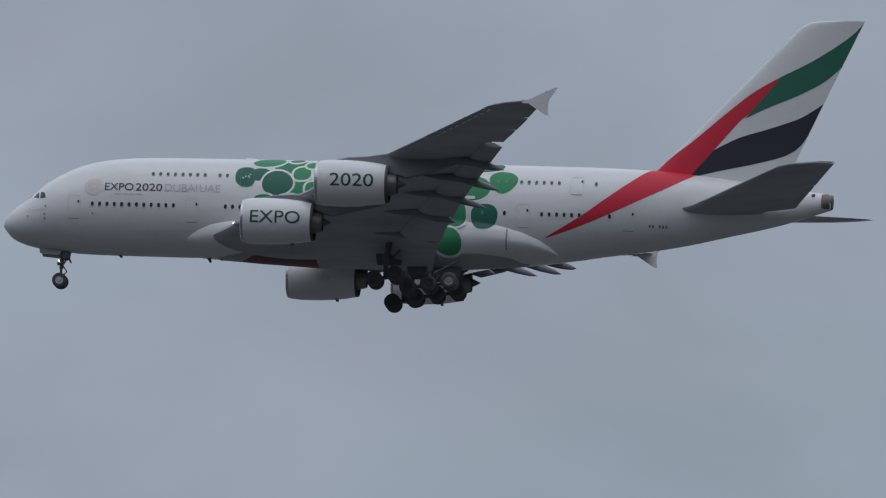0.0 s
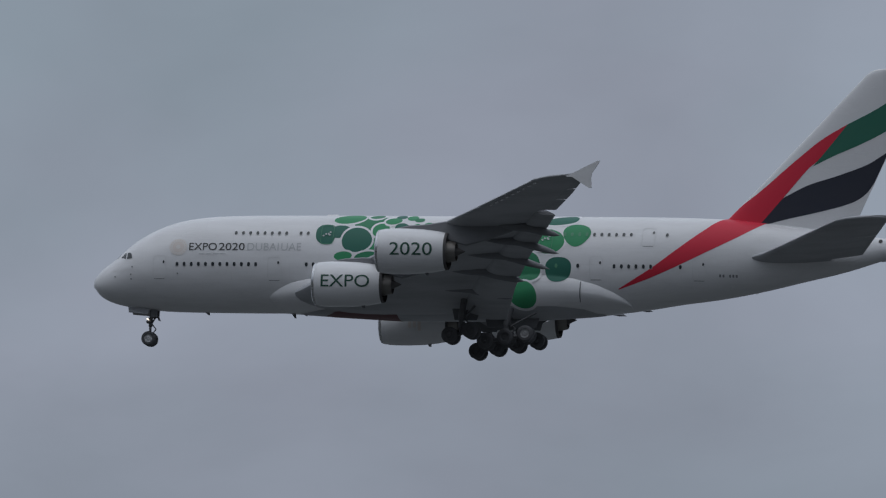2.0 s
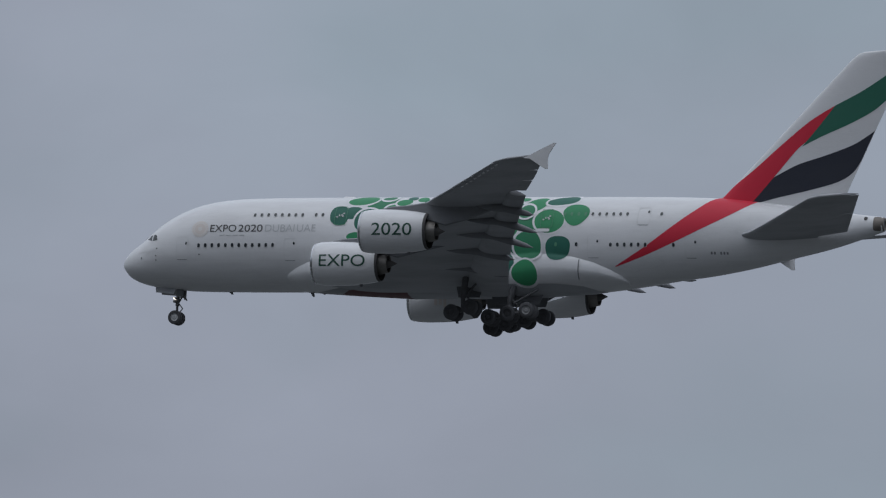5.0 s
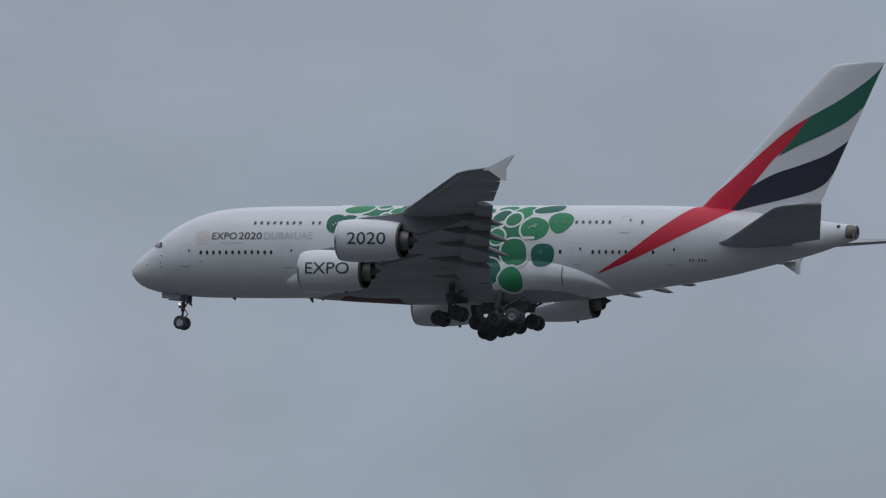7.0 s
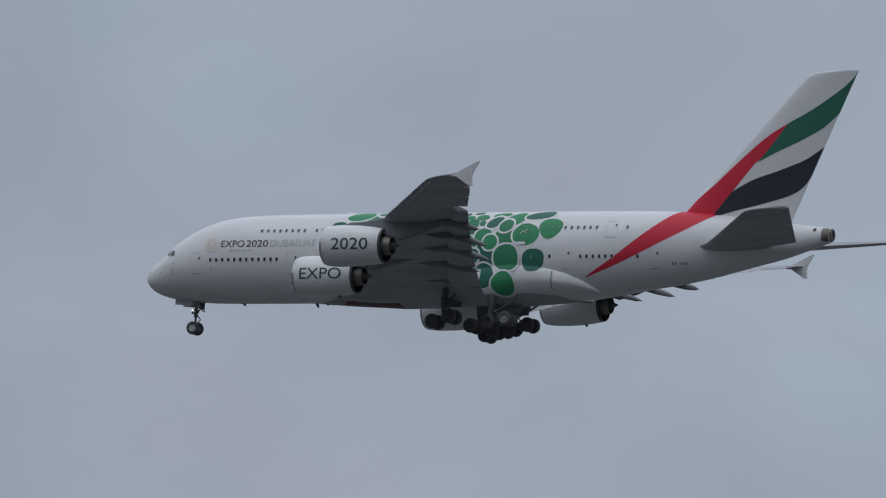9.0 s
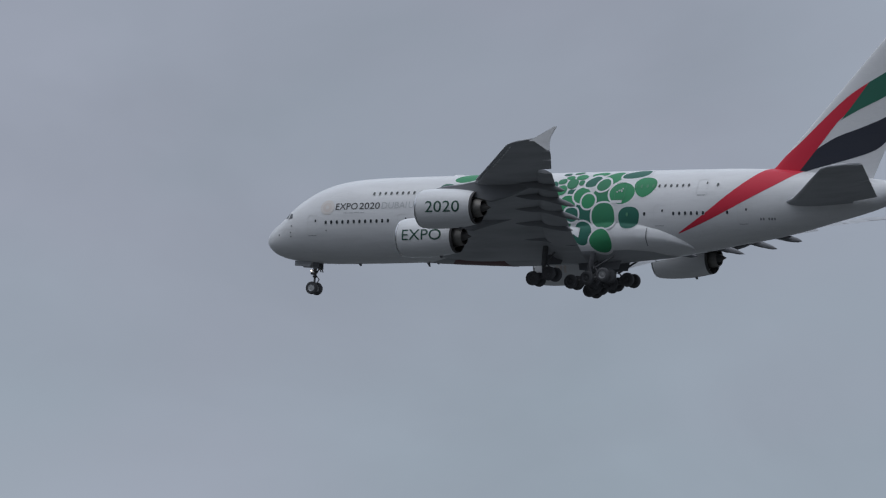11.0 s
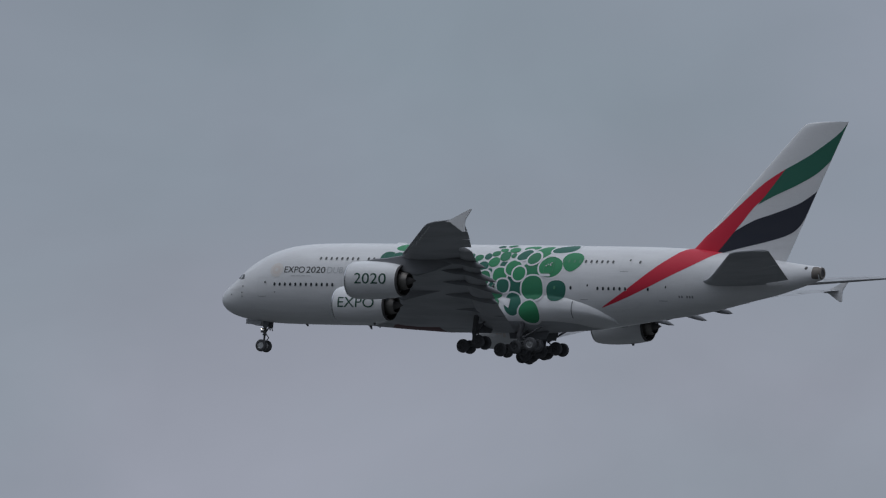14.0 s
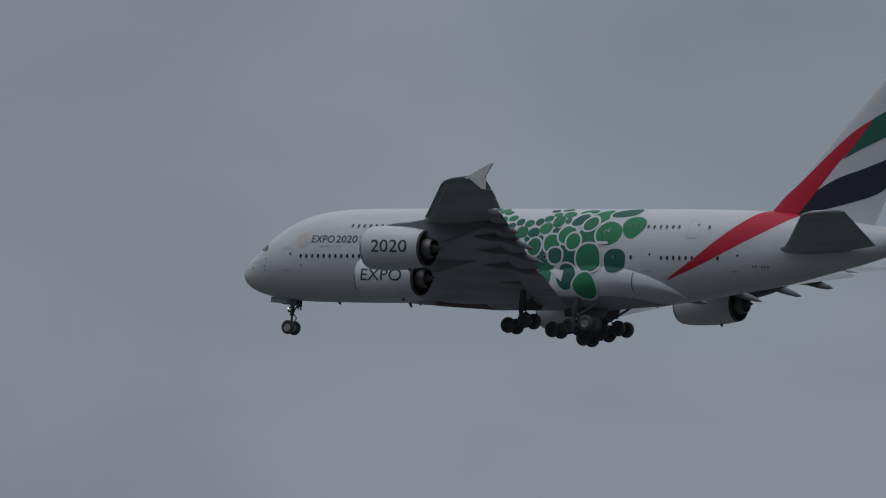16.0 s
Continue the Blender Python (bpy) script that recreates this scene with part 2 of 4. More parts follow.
def grass_material():
    m = bpy.data.materials.new("damp_ground")
    m.use_nodes = True
    n, l = m.node_tree.nodes, m.node_tree.links
    co = n.new("ShaderNodeTexCoord")
    a = n.new("ShaderNodeTexNoise")
    a.inputs["Scale"].default_value, a.inputs["Detail"].default_value = 0.01, 8
    ramp = n.new("ShaderNodeValToRGB")
    ramp.color_ramp.elements[0].position, ramp.color_ramp.elements[0].color = 0.35, (0.042, 0.046, 0.046, 1)
    ramp.color_ramp.elements[1].position, ramp.color_ramp.elements[1].color = 0.7, (0.098, 0.102, 0.102, 1)
    l.new(co.outputs["Object"], a.inputs["Vector"])
    l.new(a.outputs["Fac"], ramp.inputs["Fac"])
    l.new(ramp.outputs["Color"], n["Principled BSDF"].inputs["Base Color"])
    n["Principled BSDF"].inputs["Roughness"].default_value = 0.9
    return m


# ---- mesh helpers ----
def part(name, bm, mat, parent=None, label="", smooth=True):
    bmesh.ops.recalc_face_normals(bm, faces=bm.faces)
    me = bpy.data.meshes.new(name)
    bm.to_mesh(me)
    bm.free()
    if smooth:
        for p in me.polygons:
            p.use_smooth = True
        me.set_sharp_from_angle(angle=radians(38))
    me.materials.append(mat)
    ob = new(name, me)
    ob.parent = parent
    if label:
        tagged(ob, label)
    return ob


def loft(bm, rings, cap=True, close=True):
    """Skin over a row of rings that have equally many points."""
    vs = [[bm.verts.new(p) for p in ring] for ring in rings]
    for a, b in zip(vs, vs[1:]):
        k = len(a)
        for i in range(k if close else k - 1):
            j = (i + 1) % k
            bm.faces.new((a[i], a[j], b[j], b[i]))
    if cap:
        bm.faces.new(vs[0])
        bm.faces.new(vs[-1])
    return vs


def revolve(bm, profile, origin, axis="X", n=40, cap=False):
    """Turn a profile of (along, radius) round an axis through origin."""
    o = Vector(origin)
    rings = []
    for s, r in profile:
        ring = []
        for i in range(n):
            a = 2 * math.pi * i / n
            c, d = r * math.cos(a), r * math.sin(a)
            ring.append(o + Vector((s, c, d) if axis == "X" else (c, s, d)))
        rings.append(ring)
    loft(bm, rings, cap)


def rod(bm, a, b, r0, r1=None, n=12):
    """A round bar from a to b."""
    a, b = Vector(a), Vector(b)
    r1 = r0 if r1 is None else r1
    d = (b - a).normalized()
    u = d.orthogonal().normalized()
    v = d.cross(u)
    loft(bm, [[p + u * r * math.cos(2 * math.pi * i / n) + v * r * math.sin(2 * math.pi * i / n) for i in range(n)]
              for p, r in ((a, r0), (b, r1))])


def smooth_curve(xs, ys, q):
    """Monotone cubic through the points, even in the root of x so that the nose is blunt."""
    x = [math.sqrt(v) for v in xs]
    q = math.sqrt(max(q, 0.0))
    h = [b - a for a, b in zip(x, x[1:])]
    d = [(b - a) / s for a, b, s in zip(ys, ys[1:], h)]
    m = [d[0]] + [0.0] * (len(x) - 2) + [d[-1]]
    for i in range(1, len(x) - 1):
        if d[i - 1] * d[i] > 0:
            w1, w2 = 2 * h[i] + h[i - 1], h[i] + 2 * h[i - 1]
            m[i] = (w1 + w2) / (w1 / d[i - 1] + w2 / d[i])
    i = 0
    while i < len(h) - 1 and q > x[i + 1]:
        i += 1
    t = (q - x[i]) / h[i]
    return ((2 * t**3 - 3 * t**2 + 1) * ys[i] + (t**3 - 2 * t**2 + t) * h[i] * m[i]
            + (3 * t**2 - 2 * t**3) * ys[i + 1] + (t**3 - t**2) * h[i] * m[i + 1])


def lerp_table(table, q):
    """Straight-line reading of a table of (key, value)."""
    if q <= table[0][0]:
        return table[0][1]
    for (a, u), (b, v) in zip(table, table[1:]):
        if q <= b:
            return u + (v - u) * (q - a) / (b - a)
    return table[-1][1]


# ---- ground ----
def build_ground():
    bm = bmesh.new()
    bmesh.ops.create_grid(bm, x_segments=60, y_segments=60, size=4800)
    for v in bm.verts:
        v.co.z = -0.4 * noise.noise(v.co * 0.004) - 0.4
    g = part("ground", bm, grass_material())
    tagged(g, "dark damp heath and paved ground under the approach path", "ground", kind="structure")


build_ground()

# ---- airliner: x runs aft from the nose tip, y to starboard, z up ----
TOP_X = [0, .1, .31, .93, 1.84, 2.56, 3.28, 4.37, 5.65, 6.94, 8.43, 9.92, 11.42, 14.4, 20, 43, 50, 55, 60, 65, 68.5, 70.4]
TOP_Z = [-.12, .3, .62, 1.3, 1.95, 2.58, 3.25, 4.02, 4.7, 5.2, 5.56, 5.76, 5.87, 5.95, 5.98, 5.98, 5.95, 5.82, 5.4, 4.75, 4.3, 4.1]
LOW_X = [0, .18, .68, 1.45, 2.4, 3.54, 5.43, 7.3, 11, 15, 43, 46.1, 48.8, 51.9, 54.8, 58.3, 62, 65.8, 69.6, 70.4]
LOW_Z = [-.25, -.55, -1.14, -1.57, -1.87, -2.08, -2.3, -2.42, -2.48, -2.5, -2.5, -2.38, -2.05, -1.55, -1.16, -.52, .36, 1.28, 2.5, 2.78]
WIDE_X = [0, .1, .4, 1, 2, 3, 4, 6, 9, 11, 43, 48, 52, 56, 60, 65, 68.5, 70.4]
WIDE_Y = [.05, .6, 1.15, 1.75, 2.4, 2.8, 3.05, 3.35, 3.54, 3.57, 3.57, 3.5, 3.25, 2.8, 2.25, 1.45, .9, .62]


def hull(x):
    """Half width, top, bottom and widest height of the fuselage at x."""
    t, b, w = smooth_curve(TOP_X, TOP_Z, x), smooth_curve(LOW_X, LOW_Z, x), smooth_curve(WIDE_X, WIDE_Y, x)
    return w, t, b, b + 0.46 * (t - b)


def hull_ring(x, n=144):
    w, t, b, c = hull(x)
    ring = []
    for i in range(n):
        a = 2 * math.pi * i / n
        s = math.sin(a)
        ring.append((x, w * math.cos(a), c + (t - c if s > 0 else c - b) * s))
    return ring


def fairing_size(x):
    """Half width, top and bottom of the wing-body fairing at x."""
    drop = lerp_table([(15.6, -0.55), (17.0, 0.05), (22, 0.35), (27, 0.62), (38, 0.62), (43, 0.28), (47.3, 0.0)], x)
    wide = lerp_table([(15.6, 2.2), (16.2, 2.72), (17, 3.08), (18, 3.36), (19.5, 3.6), (22, 3.77), (42.5, 3.74), (44.5, 3.47), (46.0, 3.0), (47.0, 2.45), (47.6, 1.7)], x)
    top = lerp_table([(15.6, -0.7), (16.3, 0.0), (17, 0.5), (18, 0.9), (20, 1.15), (22.5, 1.2), (34, 1.0), (36, 1.3), (39, 1.8), (41, 1.55), (43.1, 1.1),
                      (45, 0.45), (46.2, -0.25), (47.0, -0.95), (47.6, -1.7)], x)
    return wide, top, hull(x)[2] + 0.05 - drop


FAIRING_LOW = [(36, 2.05), (42, 1.78)]     # how full the underside is


def fairing_point(x, a, grow=0.0):
    """Point of the fairing's section at the angle a: full-sided above, rounder below."""
    fw, ft, fb = fairing_size(x)
    c, d = math.cos(a), math.sin(a)
    p = 2 / 2.6 if d > 0 else 2 / lerp_table(FAIRING_LOW, x)
    return (x, (fw + grow) * math.copysign(abs(c) ** p, c), (ft + fb) / 2 + ((ft - fb) / 2 + grow) * math.copysign(abs(d) ** p, d))


def skin(x, z, off=0.012, side=-1):
    """Place on the port or starboard skin (fuselage or its fairing, whichever is outside) at station x and height z."""
    w, t, b, c = hull(x)
    z = min(max(z, b + 0.02), t - 0.012)
    h = t - c if z > c else c - b
    k = (z - c) / h
    y = w * math.sqrt(max(0.0, 1 - k * k))
    ny, nz = y / (w * w), (z - c) / (h * h)
    if 15.7 < x < 47.5:
        fw, ft, fb = fairing_size(x)
        if fb < z < ft:
            zc = (ft + fb) / 2
            kk = abs((z - zc) / ((ft - fb) / 2))
            p = 2.6 if z > zc else lerp_table(FAIRING_LOW, x)
            fy = fw * (1 - kk ** p) ** (1 / p)
            if fy > y:
                y, ny, nz = fy + 0.02, 1.0, 0.0
    ln = math.hypot(ny, nz) or 1.0
    return Vector((x, side * (y + off * ny / ln), z + off * nz / ln))


airliner = new("airliner")
tagged(airliner, "white four-engined double-deck airliner with green bubble livery, wheels down", "airplane")


def build_fuselage():
    bm = bmesh.new()
    xs = [0.0, 0.03, 0.1, 0.2, 0.35, 0.55, 0.8, 1.1, 1.5, 2, 2.5, 3, 3.5, 4, 4.7, 5.5, 6.4, 7.4, 8.5, 9.7, 11, 12.5]
    xs += [14 + 0.9 * i for i in range(61)] + [68.8, 69.6, 70.1, 70.4]
    loft(bm, [hull_ring(x) for x in xs])
    return part("fuselage", bm, WHITE, airliner, "glossy white fuselage with faint skin seams")


fuselage = build_fuselage()


def build_fairing():
    bm = bmesh.new()
    rings = []
    xs = [15.65, 15.8, 16, 16.3, 16.6, 17, 17.4, 18, 18.6, 19.3, 20, 21, 22] + [22.6 + 0.3 * i for i in range(45)] + [36.1 + 0.3 * i for i in range(35)] + [46.8, 47.1, 47.35, 47.55]
    for x in xs:
        ring = [fairing_point(x, 2 * math.pi * i / 96) for i in range(96)]
        rings.append(ring)
    loft(bm, rings)
    body = part("belly_fairing", bm, WHITE, airliner, "white bulged wing root fairing with a dark seam")
    bm = bmesh.new()          # grey underside sheet; its tone also stands in for the shade there
    rows = []
    for x in [18.5 + 0.5 * i for i in range(54)]:
        fw, ft, fb = fairing_size(x)
        zc, hh = (ft + fb) / 2, (ft - fb) / 2
        edge = min(0.98, max(-0.98, (lerp_table([(18.5, -2.6), (23, -2.12), (38, -2.12), (41, -2.12), (43.5, -2.3), (45, -2.62)], x) - zc) / hh))
        a0 = -math.asin(abs(edge) ** 1.025) if edge < 0 else 0.0
        rows.append([fairing_point(x, a0 + (-math.pi - 2 * a0) * k / 24, 0.02) for k in range(25)])
    loft(bm, rows, cap=False, close=False)
    part("belly_shade_pan", bm, GREY, body, "grey underside of the belly fairing, its tone also standing in for shade")
    return body


fairing = build_fairing()

# ---- flat paint and fittings that follow the skin ----


def skin_patch(bm, outline, off, rings=5, side=-1):
    """A convex patch of paint that follows the skin; outline is (x, z) in order."""
    cx = sum(p[0] for p in outline) / len(outline)
    cz = sum(p[1] for p in outline) / len(outline)
    grid = []
    for r in range(1, rings + 1):
        f = r / rings
        grid.append([bm.verts.new(skin(cx + (x - cx) * f, cz + (z - cz) * f, off, side)) for x, z in outline])
    mid = bm.verts.new(skin(cx, cz, off, side))
    k = len(outline)
    for i in range(k):
        bm.faces.new((mid, grid[0][i], grid[0][(i + 1) % k]))
        for a, b in zip(grid, grid[1:]):
            bm.faces.new((a[i], a[(i + 1) % k], b[(i + 1) % k], b[i]))


def egg(cx, cz, rx, rz, turn=0.0, wobble=0.0, seed=0, n=40, square=2.0):
    """A rounded, slightly uneven oval in (x, z)."""
    pts = []
    ct, st = math.cos(radians(turn)), math.sin(radians(turn))
    for i in range(n):
        a = 2 * math.pi * i / n
        k = 1 + wobble * (math.sin(2 * a + seed) * 0.6 + math.sin(3 * a + 1.7 * seed) * 0.5)
        c, s = math.cos(a), math.sin(a)
        x = rx * k * math.copysign(abs(c) ** (2 / square), c)
        z = rz * k * math.copysign(abs(s) ** (2 / square), s)
        pts.append((cx + x * ct - z * st, cz + x * st + z * ct))
    return pts


def skin_strip(bm, upper, lower, off, steps=26, rows=6, side=-1, bias=1.0):
    """Paint between an upper and a lower edge, each a short table of (x, z) read from end to end."""
    def at(edge, f):
        u = f * (len(edge) - 1)
        i = min(int(u), len(edge) - 2)
        p0, p1, p2, p3 = edge[max(i - 1, 0)], edge[i], edge[i + 1], edge[min(i + 2, len(edge) - 1)]
        t = u - i
        return [0.5 * (2 * b + (c - a) * t + (2 * a - 5 * b + 4 * c - d) * t * t + (3 * b - a - 3 * c + d) * t**3)
                for a, b, c, d in zip(p0, p1, p2, p3)]
    grid = []
    for s in range(steps + 1):
        a, b = at(upper, s / steps), at(lower, s / steps)
        grid.append([(a[0] + (b[0] - a[0]) * (r / rows) ** bias, a[1] + (b[1] - a[1]) * (r / rows) ** bias) for r in range(rows + 1)])
    vs = [[bm.verts.new(off(x, z, side) if callable(off) else skin(x, z, off, side)) for x, z in row] for row in grid]
    for a, b in zip(vs, vs[1:]):
        for i in range(rows):
            bm.faces.new((a[i], a[i + 1], b[i + 1], b[i]))


# green bubbles: centre x, z, half sizes, shade (0 leaf, 1 teal, 2 mid), 1 = ringed in white
FRONT = [(24.9, 5.05, 1.7, 0.75, 2, 0), (22.1, 4.3, 0.95, 0.6, 1, 0), (25.6, 3.3, 1.3, 0.7, 0, 0), (20.85, 4.05, 0.86, 0.92, 1, 0),
         (22.7, 5.5, 1.4, 0.42, 0, 1), (23.6, 3.55, 1.36, 1.08, 1, 1), (25.65, 4.45, 0.75, 0.6, 0, 1), (25.05, 5.74, 0.62, 0.18, 2, 1),
         (26.6, 5.3, 0.7, 0.32, 0, 1), (26.7, 3.1, 0.7, 0.6, 0, 1), (24.6, 2.0, 1.1, 0.5, 2, 1), (22.5, 2.1, 0.8, 0.4, 0, 1)]
# small loose bubbles on the white upper side
ROOF = [(27.4, 4.6, 0.62, 0.5, 1, 0), (28.2, 5.62, 0.5, 0.26, 0, 0), (27.2, 5.72, 0.45, 0.2, 1, 0), (28.84, 5.42, 0.42, 0.2, 2, 0),
        (28.77, 4.77, 0.36, 0.28, 0, 0), (29.7, 4.88, 0.48, 0.28, 0, 0), (30.68, 4.52, 0.40, 0.32, 1, 0), (31.67, 4.4, 0.48, 0.34, 2, 0),
        (32.69, 4.54, 0.40, 0.35, 1, 0), (33.49, 4.85, 0.45, 0.29, 2, 0), (34.2, 5.24, 0.46, 0.2, 0, 0), (35.45, 5.26, 0.64, 0.27, 0, 0),
        (33.6, 5.62, 0.4, 0.12, 1, 0), (34.8, 5.72, 0.5, 0.1, 2, 0), (29.9, 4.18, 0.40, 0.28, 1, 0), (31.2, 3.58, 0.60, 0.54, 2, 0),
        (32.46, 3.54, 0.60, 0.46, 1, 0), (33.62, 3.94, 0.66, 0.50, 0, 0), (34.7, 4.58, 0.60, 0.50, 2, 0), (33.33, 3.0, 0.30, 0.30, 1, 0),
        (34.73, 3.68, 0.30, 0.32, 1, 0), (35.67, 4.66, 0.30, 0.27, 2, 0), (31.9, 2.93, 0.28, 0.22, 1, 0), (30.7, 3.1, 0.4, 0.4, 2, 0)]
# green ground seen between the ringed bubbles
GROUND = [(36.45, 1.55, 1.2, 1.2, 1, 0), (38.25, 3.05, 1.15, 1.1, 2, 0), (38.9, 5.0, 1.2, 0.62, 0, 0), (34.3, 0.95, 0.75, 1.0, 2, 0),
          (33.3, 1.2, 0.8, 1.2, 1, 0), (35.3, 3.4, 0.7, 0.6, 1, 0), (37.3, 5.52, 0.9, 0.2, 0, 0), (33.9, -0.4, 0.95, 0.95, 2, 0)]
# ringed bubbles, each over those before it
RINGED = [(32.8, 2.25, 0.70, 0.78, 2, 1), (34.62, 2.58, 0.80, 0.80, 0, 1), (36.12, 3.32, 0.92, 0.82, 0, 1), (36.98, 4.7, 0.86, 0.5, 1, 1),
          (35.1, 1.47, 0.72, 0.68, 1, 1), (36.85, 2.75, 0.75, 0.72, 0, 1), (38.22, 4.36, 0.74, 0.6, 2, 1), (41.35, 5.42, 1.4, 0.40, 1, 1),
          (40.4, 3.5, 1.33, 1.12, 0, 1), (36.4, -0.42, 1.0, 1.2, 1, 1), (38.6, 1.28, 1.27, 1.22, 2, 1), (38.4, -1.12, 1.2, 1.1, 0, 1)]
LOOSE = [(42.8, 4.05, 1.19, 1.0, 0, 0), (41.36, 1.02, 1.12, 1.08, 1, 0)]
TAPER = {(42.8, 4.05): 0.24, (38.4, -1.12): -0.2, (41.36, 1.02): 0.12, (40.4, 3.5): -0.06, (36.4, -0.42): 0.1}


def build_bubbles():
    done = []
    for k, (x, z, rx, rz, shade, ring) in enumerate(FRONT + ROOF + GROUND + RINGED + LOOSE):
        level = 1 + max([lv for X, Z, RX, RZ, lv in done if math.hypot((X - x) / (RX + rx + 0.3), (Z - z) / (RZ + rz + 0.3)) < 1], default=0)
        done.append((x, z, rx, rz, level))
        off = 0.007 + 0.003 * level
        sq = 2.0 + 0.4 * ((k * 7) % 3 == 0 and z > -1)
        turn = (k * 37) % 30 - 5 if abs(rx - rz) > 0.12 else 0
        if rz < 0.5:
            turn *= 0.3
        bumpy = 0.05 if rx > 1.0 and ring else 0.035
        taper = TAPER.get((x, z), 0.0)

        def outline(grow):
            pts = egg(x, z, rx + grow, rz + grow * 0.9, turn, bumpy, k, square=sq)
            return [(x + (a - x) * (1 + taper * (b - z) / rz), b) for a, b in pts]

        if ring:
            bm = bmesh.new()
            inner, wide = outline(-0.03), outline(0.19)
            steps = [[(a + (c - a) * f, b + (d - b) * f) for (a, b), (c, d) in zip(inner, wide)] for f in (0.0, 0.35, 0.7, 1.0)]
            loft(bm, [[skin(a, b, off) for a, b in row] for row in steps], cap=False)
            part("bubble_ring", bm, PLAIN_WHITE, fuselage, "white painted line round a bubble")
        bm = bmesh.new()
        skin_patch(bm, outline(0.0), off + 0.002, 9)
        part("bubble", bm, GREENS[shade], fuselage, ("leaf-green", "dark teal-green", "mid-green")[shade] + " painted bubble")
    bm = bmesh.new()
    skin_patch(bm, [(34.55, 0.1), (35.1, 0.4), (36.15, 0.12), (36.05, -0.85), (35.5, -0.5)], 0.11, 10)
    part("white_panel", bm, PLAIN_WHITE, fuselage, "white angular panel over a bubble")


build_bubbles()


def build_windows():
    """Cabin windows: dark oval panes set in slightly proud frames, shared meshes."""
    meshes = {}

    def window(x, z):
        p = skin(x, z, 0.0)
        q = skin(x, z + 0.1, 0.0)
        tilt = math.atan2(q.y - p.y, q.z - p.z)
        if "pane" not in meshes:
            for key, hw, hh, dep, mat in (("pane", 0.125, 0.185, 0.036, GLASS), ("frame", 0.160, 0.22, 0.026, SEAM)):
                bm = bmesh.new()
                o = egg(0, 0, hw, hh, n=16, square=2.6)
                loft(bm, [[(a, 0.02, b) for a, b in o], [(a, -dep, b) for a, b in o]])
                ob = part(key, bm, mat)
                meshes[key] = ob.data
                bpy.data.objects.remove(ob)
        w = new("cabin_window", meshes["pane"])
        w.parent = fuselage
        w.matrix_basis = Matrix.Translation(p) @ Matrix.Rotation(-tilt, 4, "X")
        f = new("window_frame", meshes["frame"])
        f.parent = w

    for i in range(12):
        window(7.96 + 0.63 * i, 1.35)
    for x in (19.33, 19.94, 20.57, 21.2, 43.09):
        window(x, 1.35)
    for i in (0, 1, 2, 3, 4, 5, 9):
        window(46.25 + 0.636 * i, 1.32)
    for i in range(8):
        window(12.96 + 0.634 * i, 4.12)
    for x in (18.66, 19.29):
        window(x, 4.12)
    for i in range(6):
        window(44.35 + 0.642 * i, 4.12)
    window(50.69, 4.12)
    for i in range(20):
        if i not in (8, 9):
            window(21.9 + 0.636 * i, 1.35)


build_windows()


def build_doors():
    """Cabin doors: a thin raised rim with a small dark window."""
    for x, z, w, h, wx, wz in ((6.39, 1.12, 1.1, 1.98, 0.36, 0.42), (16.5, 1.0, 1.1, 1.98, 0.36, 0.5), (44.67, 1.18, 1.1, 1.98, 0.36, 0.44),
                               (53.53, 1.18, 1.05, 1.9, 0.4, 0.4), (49.11, 3.92, 1.1, 1.6, 0.4, 0.4)):
        bm = bmesh.new()
        o = egg(x, z, w / 2 + 0.03, h / 2 + 0.03, n=48, square=7)
        i = egg(x, z, w / 2 - 0.02, h / 2 - 0.02, n=48, square=7)
        loft(bm, [[skin(a, b, 0.016) for a, b in o], [skin(a, b, 0.020) for a, b in i]], cap=False)
        door = part("door_rim", bm, SEAM, fuselage, "closed cabin door outlined by a thin grey seam")
        bm = bmesh.new()
        skin_patch(bm, egg(x + wx, z + wz, 0.09, 0.13, n=14), 0.03, 2)
        part("door_window", bm, GLASS, door)
        bm = bmesh.new()
        skin_patch(bm, egg(x, z - h / 2 - 0.03, w / 2 - 0.08, 0.022, n=16, square=6), 0.026, 2)
        part("door_sill", bm, FAIRGREY, door, "dark gap along the foot of the door")

    for x, z in ((21.0, 4.0), (40.2, 3.7)):
        bm = bmesh.new()
        o = egg(x, z, 0.56, 0.86, n=48, square=7)
        i = egg(x, z, 0.52, 0.82, n=48, square=7)
        loft(bm, [[skin(a, b, 0.085) for a, b in o], [skin(a, b, 0.088) for a, b in i]], cap=False)
        door = part("door_rim", bm, GREENMARK, fuselage, "upper deck door painted over with a bubble")
        for dx, dz in ((-0.32, -0.12), (-0.12, 0.02), (0.1, 0.05), (0.26, 0.2), (0.2, -0.05)):
            bm = bmesh.new()
            skin_patch(bm, egg(x + dx, z + dz, 0.075, 0.085, 30, 0.3, dx * 9, n=10), 0.09, 1)
            part("door_marking", bm, PALE, door, "small pale mark on the painted door")
        if x > 30:
            bm = bmesh.new()
            skin_patch(bm, egg(x - 0.25, z - 1.08, 0.6, 0.14, n=20, square=6), 0.09, 2)
            part("door_sill", bm, PLAIN_WHITE, door, "white sill under the painted door")
    for x, z in ((43.71, 4.12), (43.07, 4.12), (42.42, 4.12), (41.78, 4.12), (41.2, 1.35)):
        bm = bmesh.new()
        skin_patch(bm, egg(x, z, 0.12, 0.18, n=14, square=2.6), 0.06, 2)
        part("painted_window", bm, GREENMARK, fuselage, "cabin window filmed over in pale green")


build_doors()


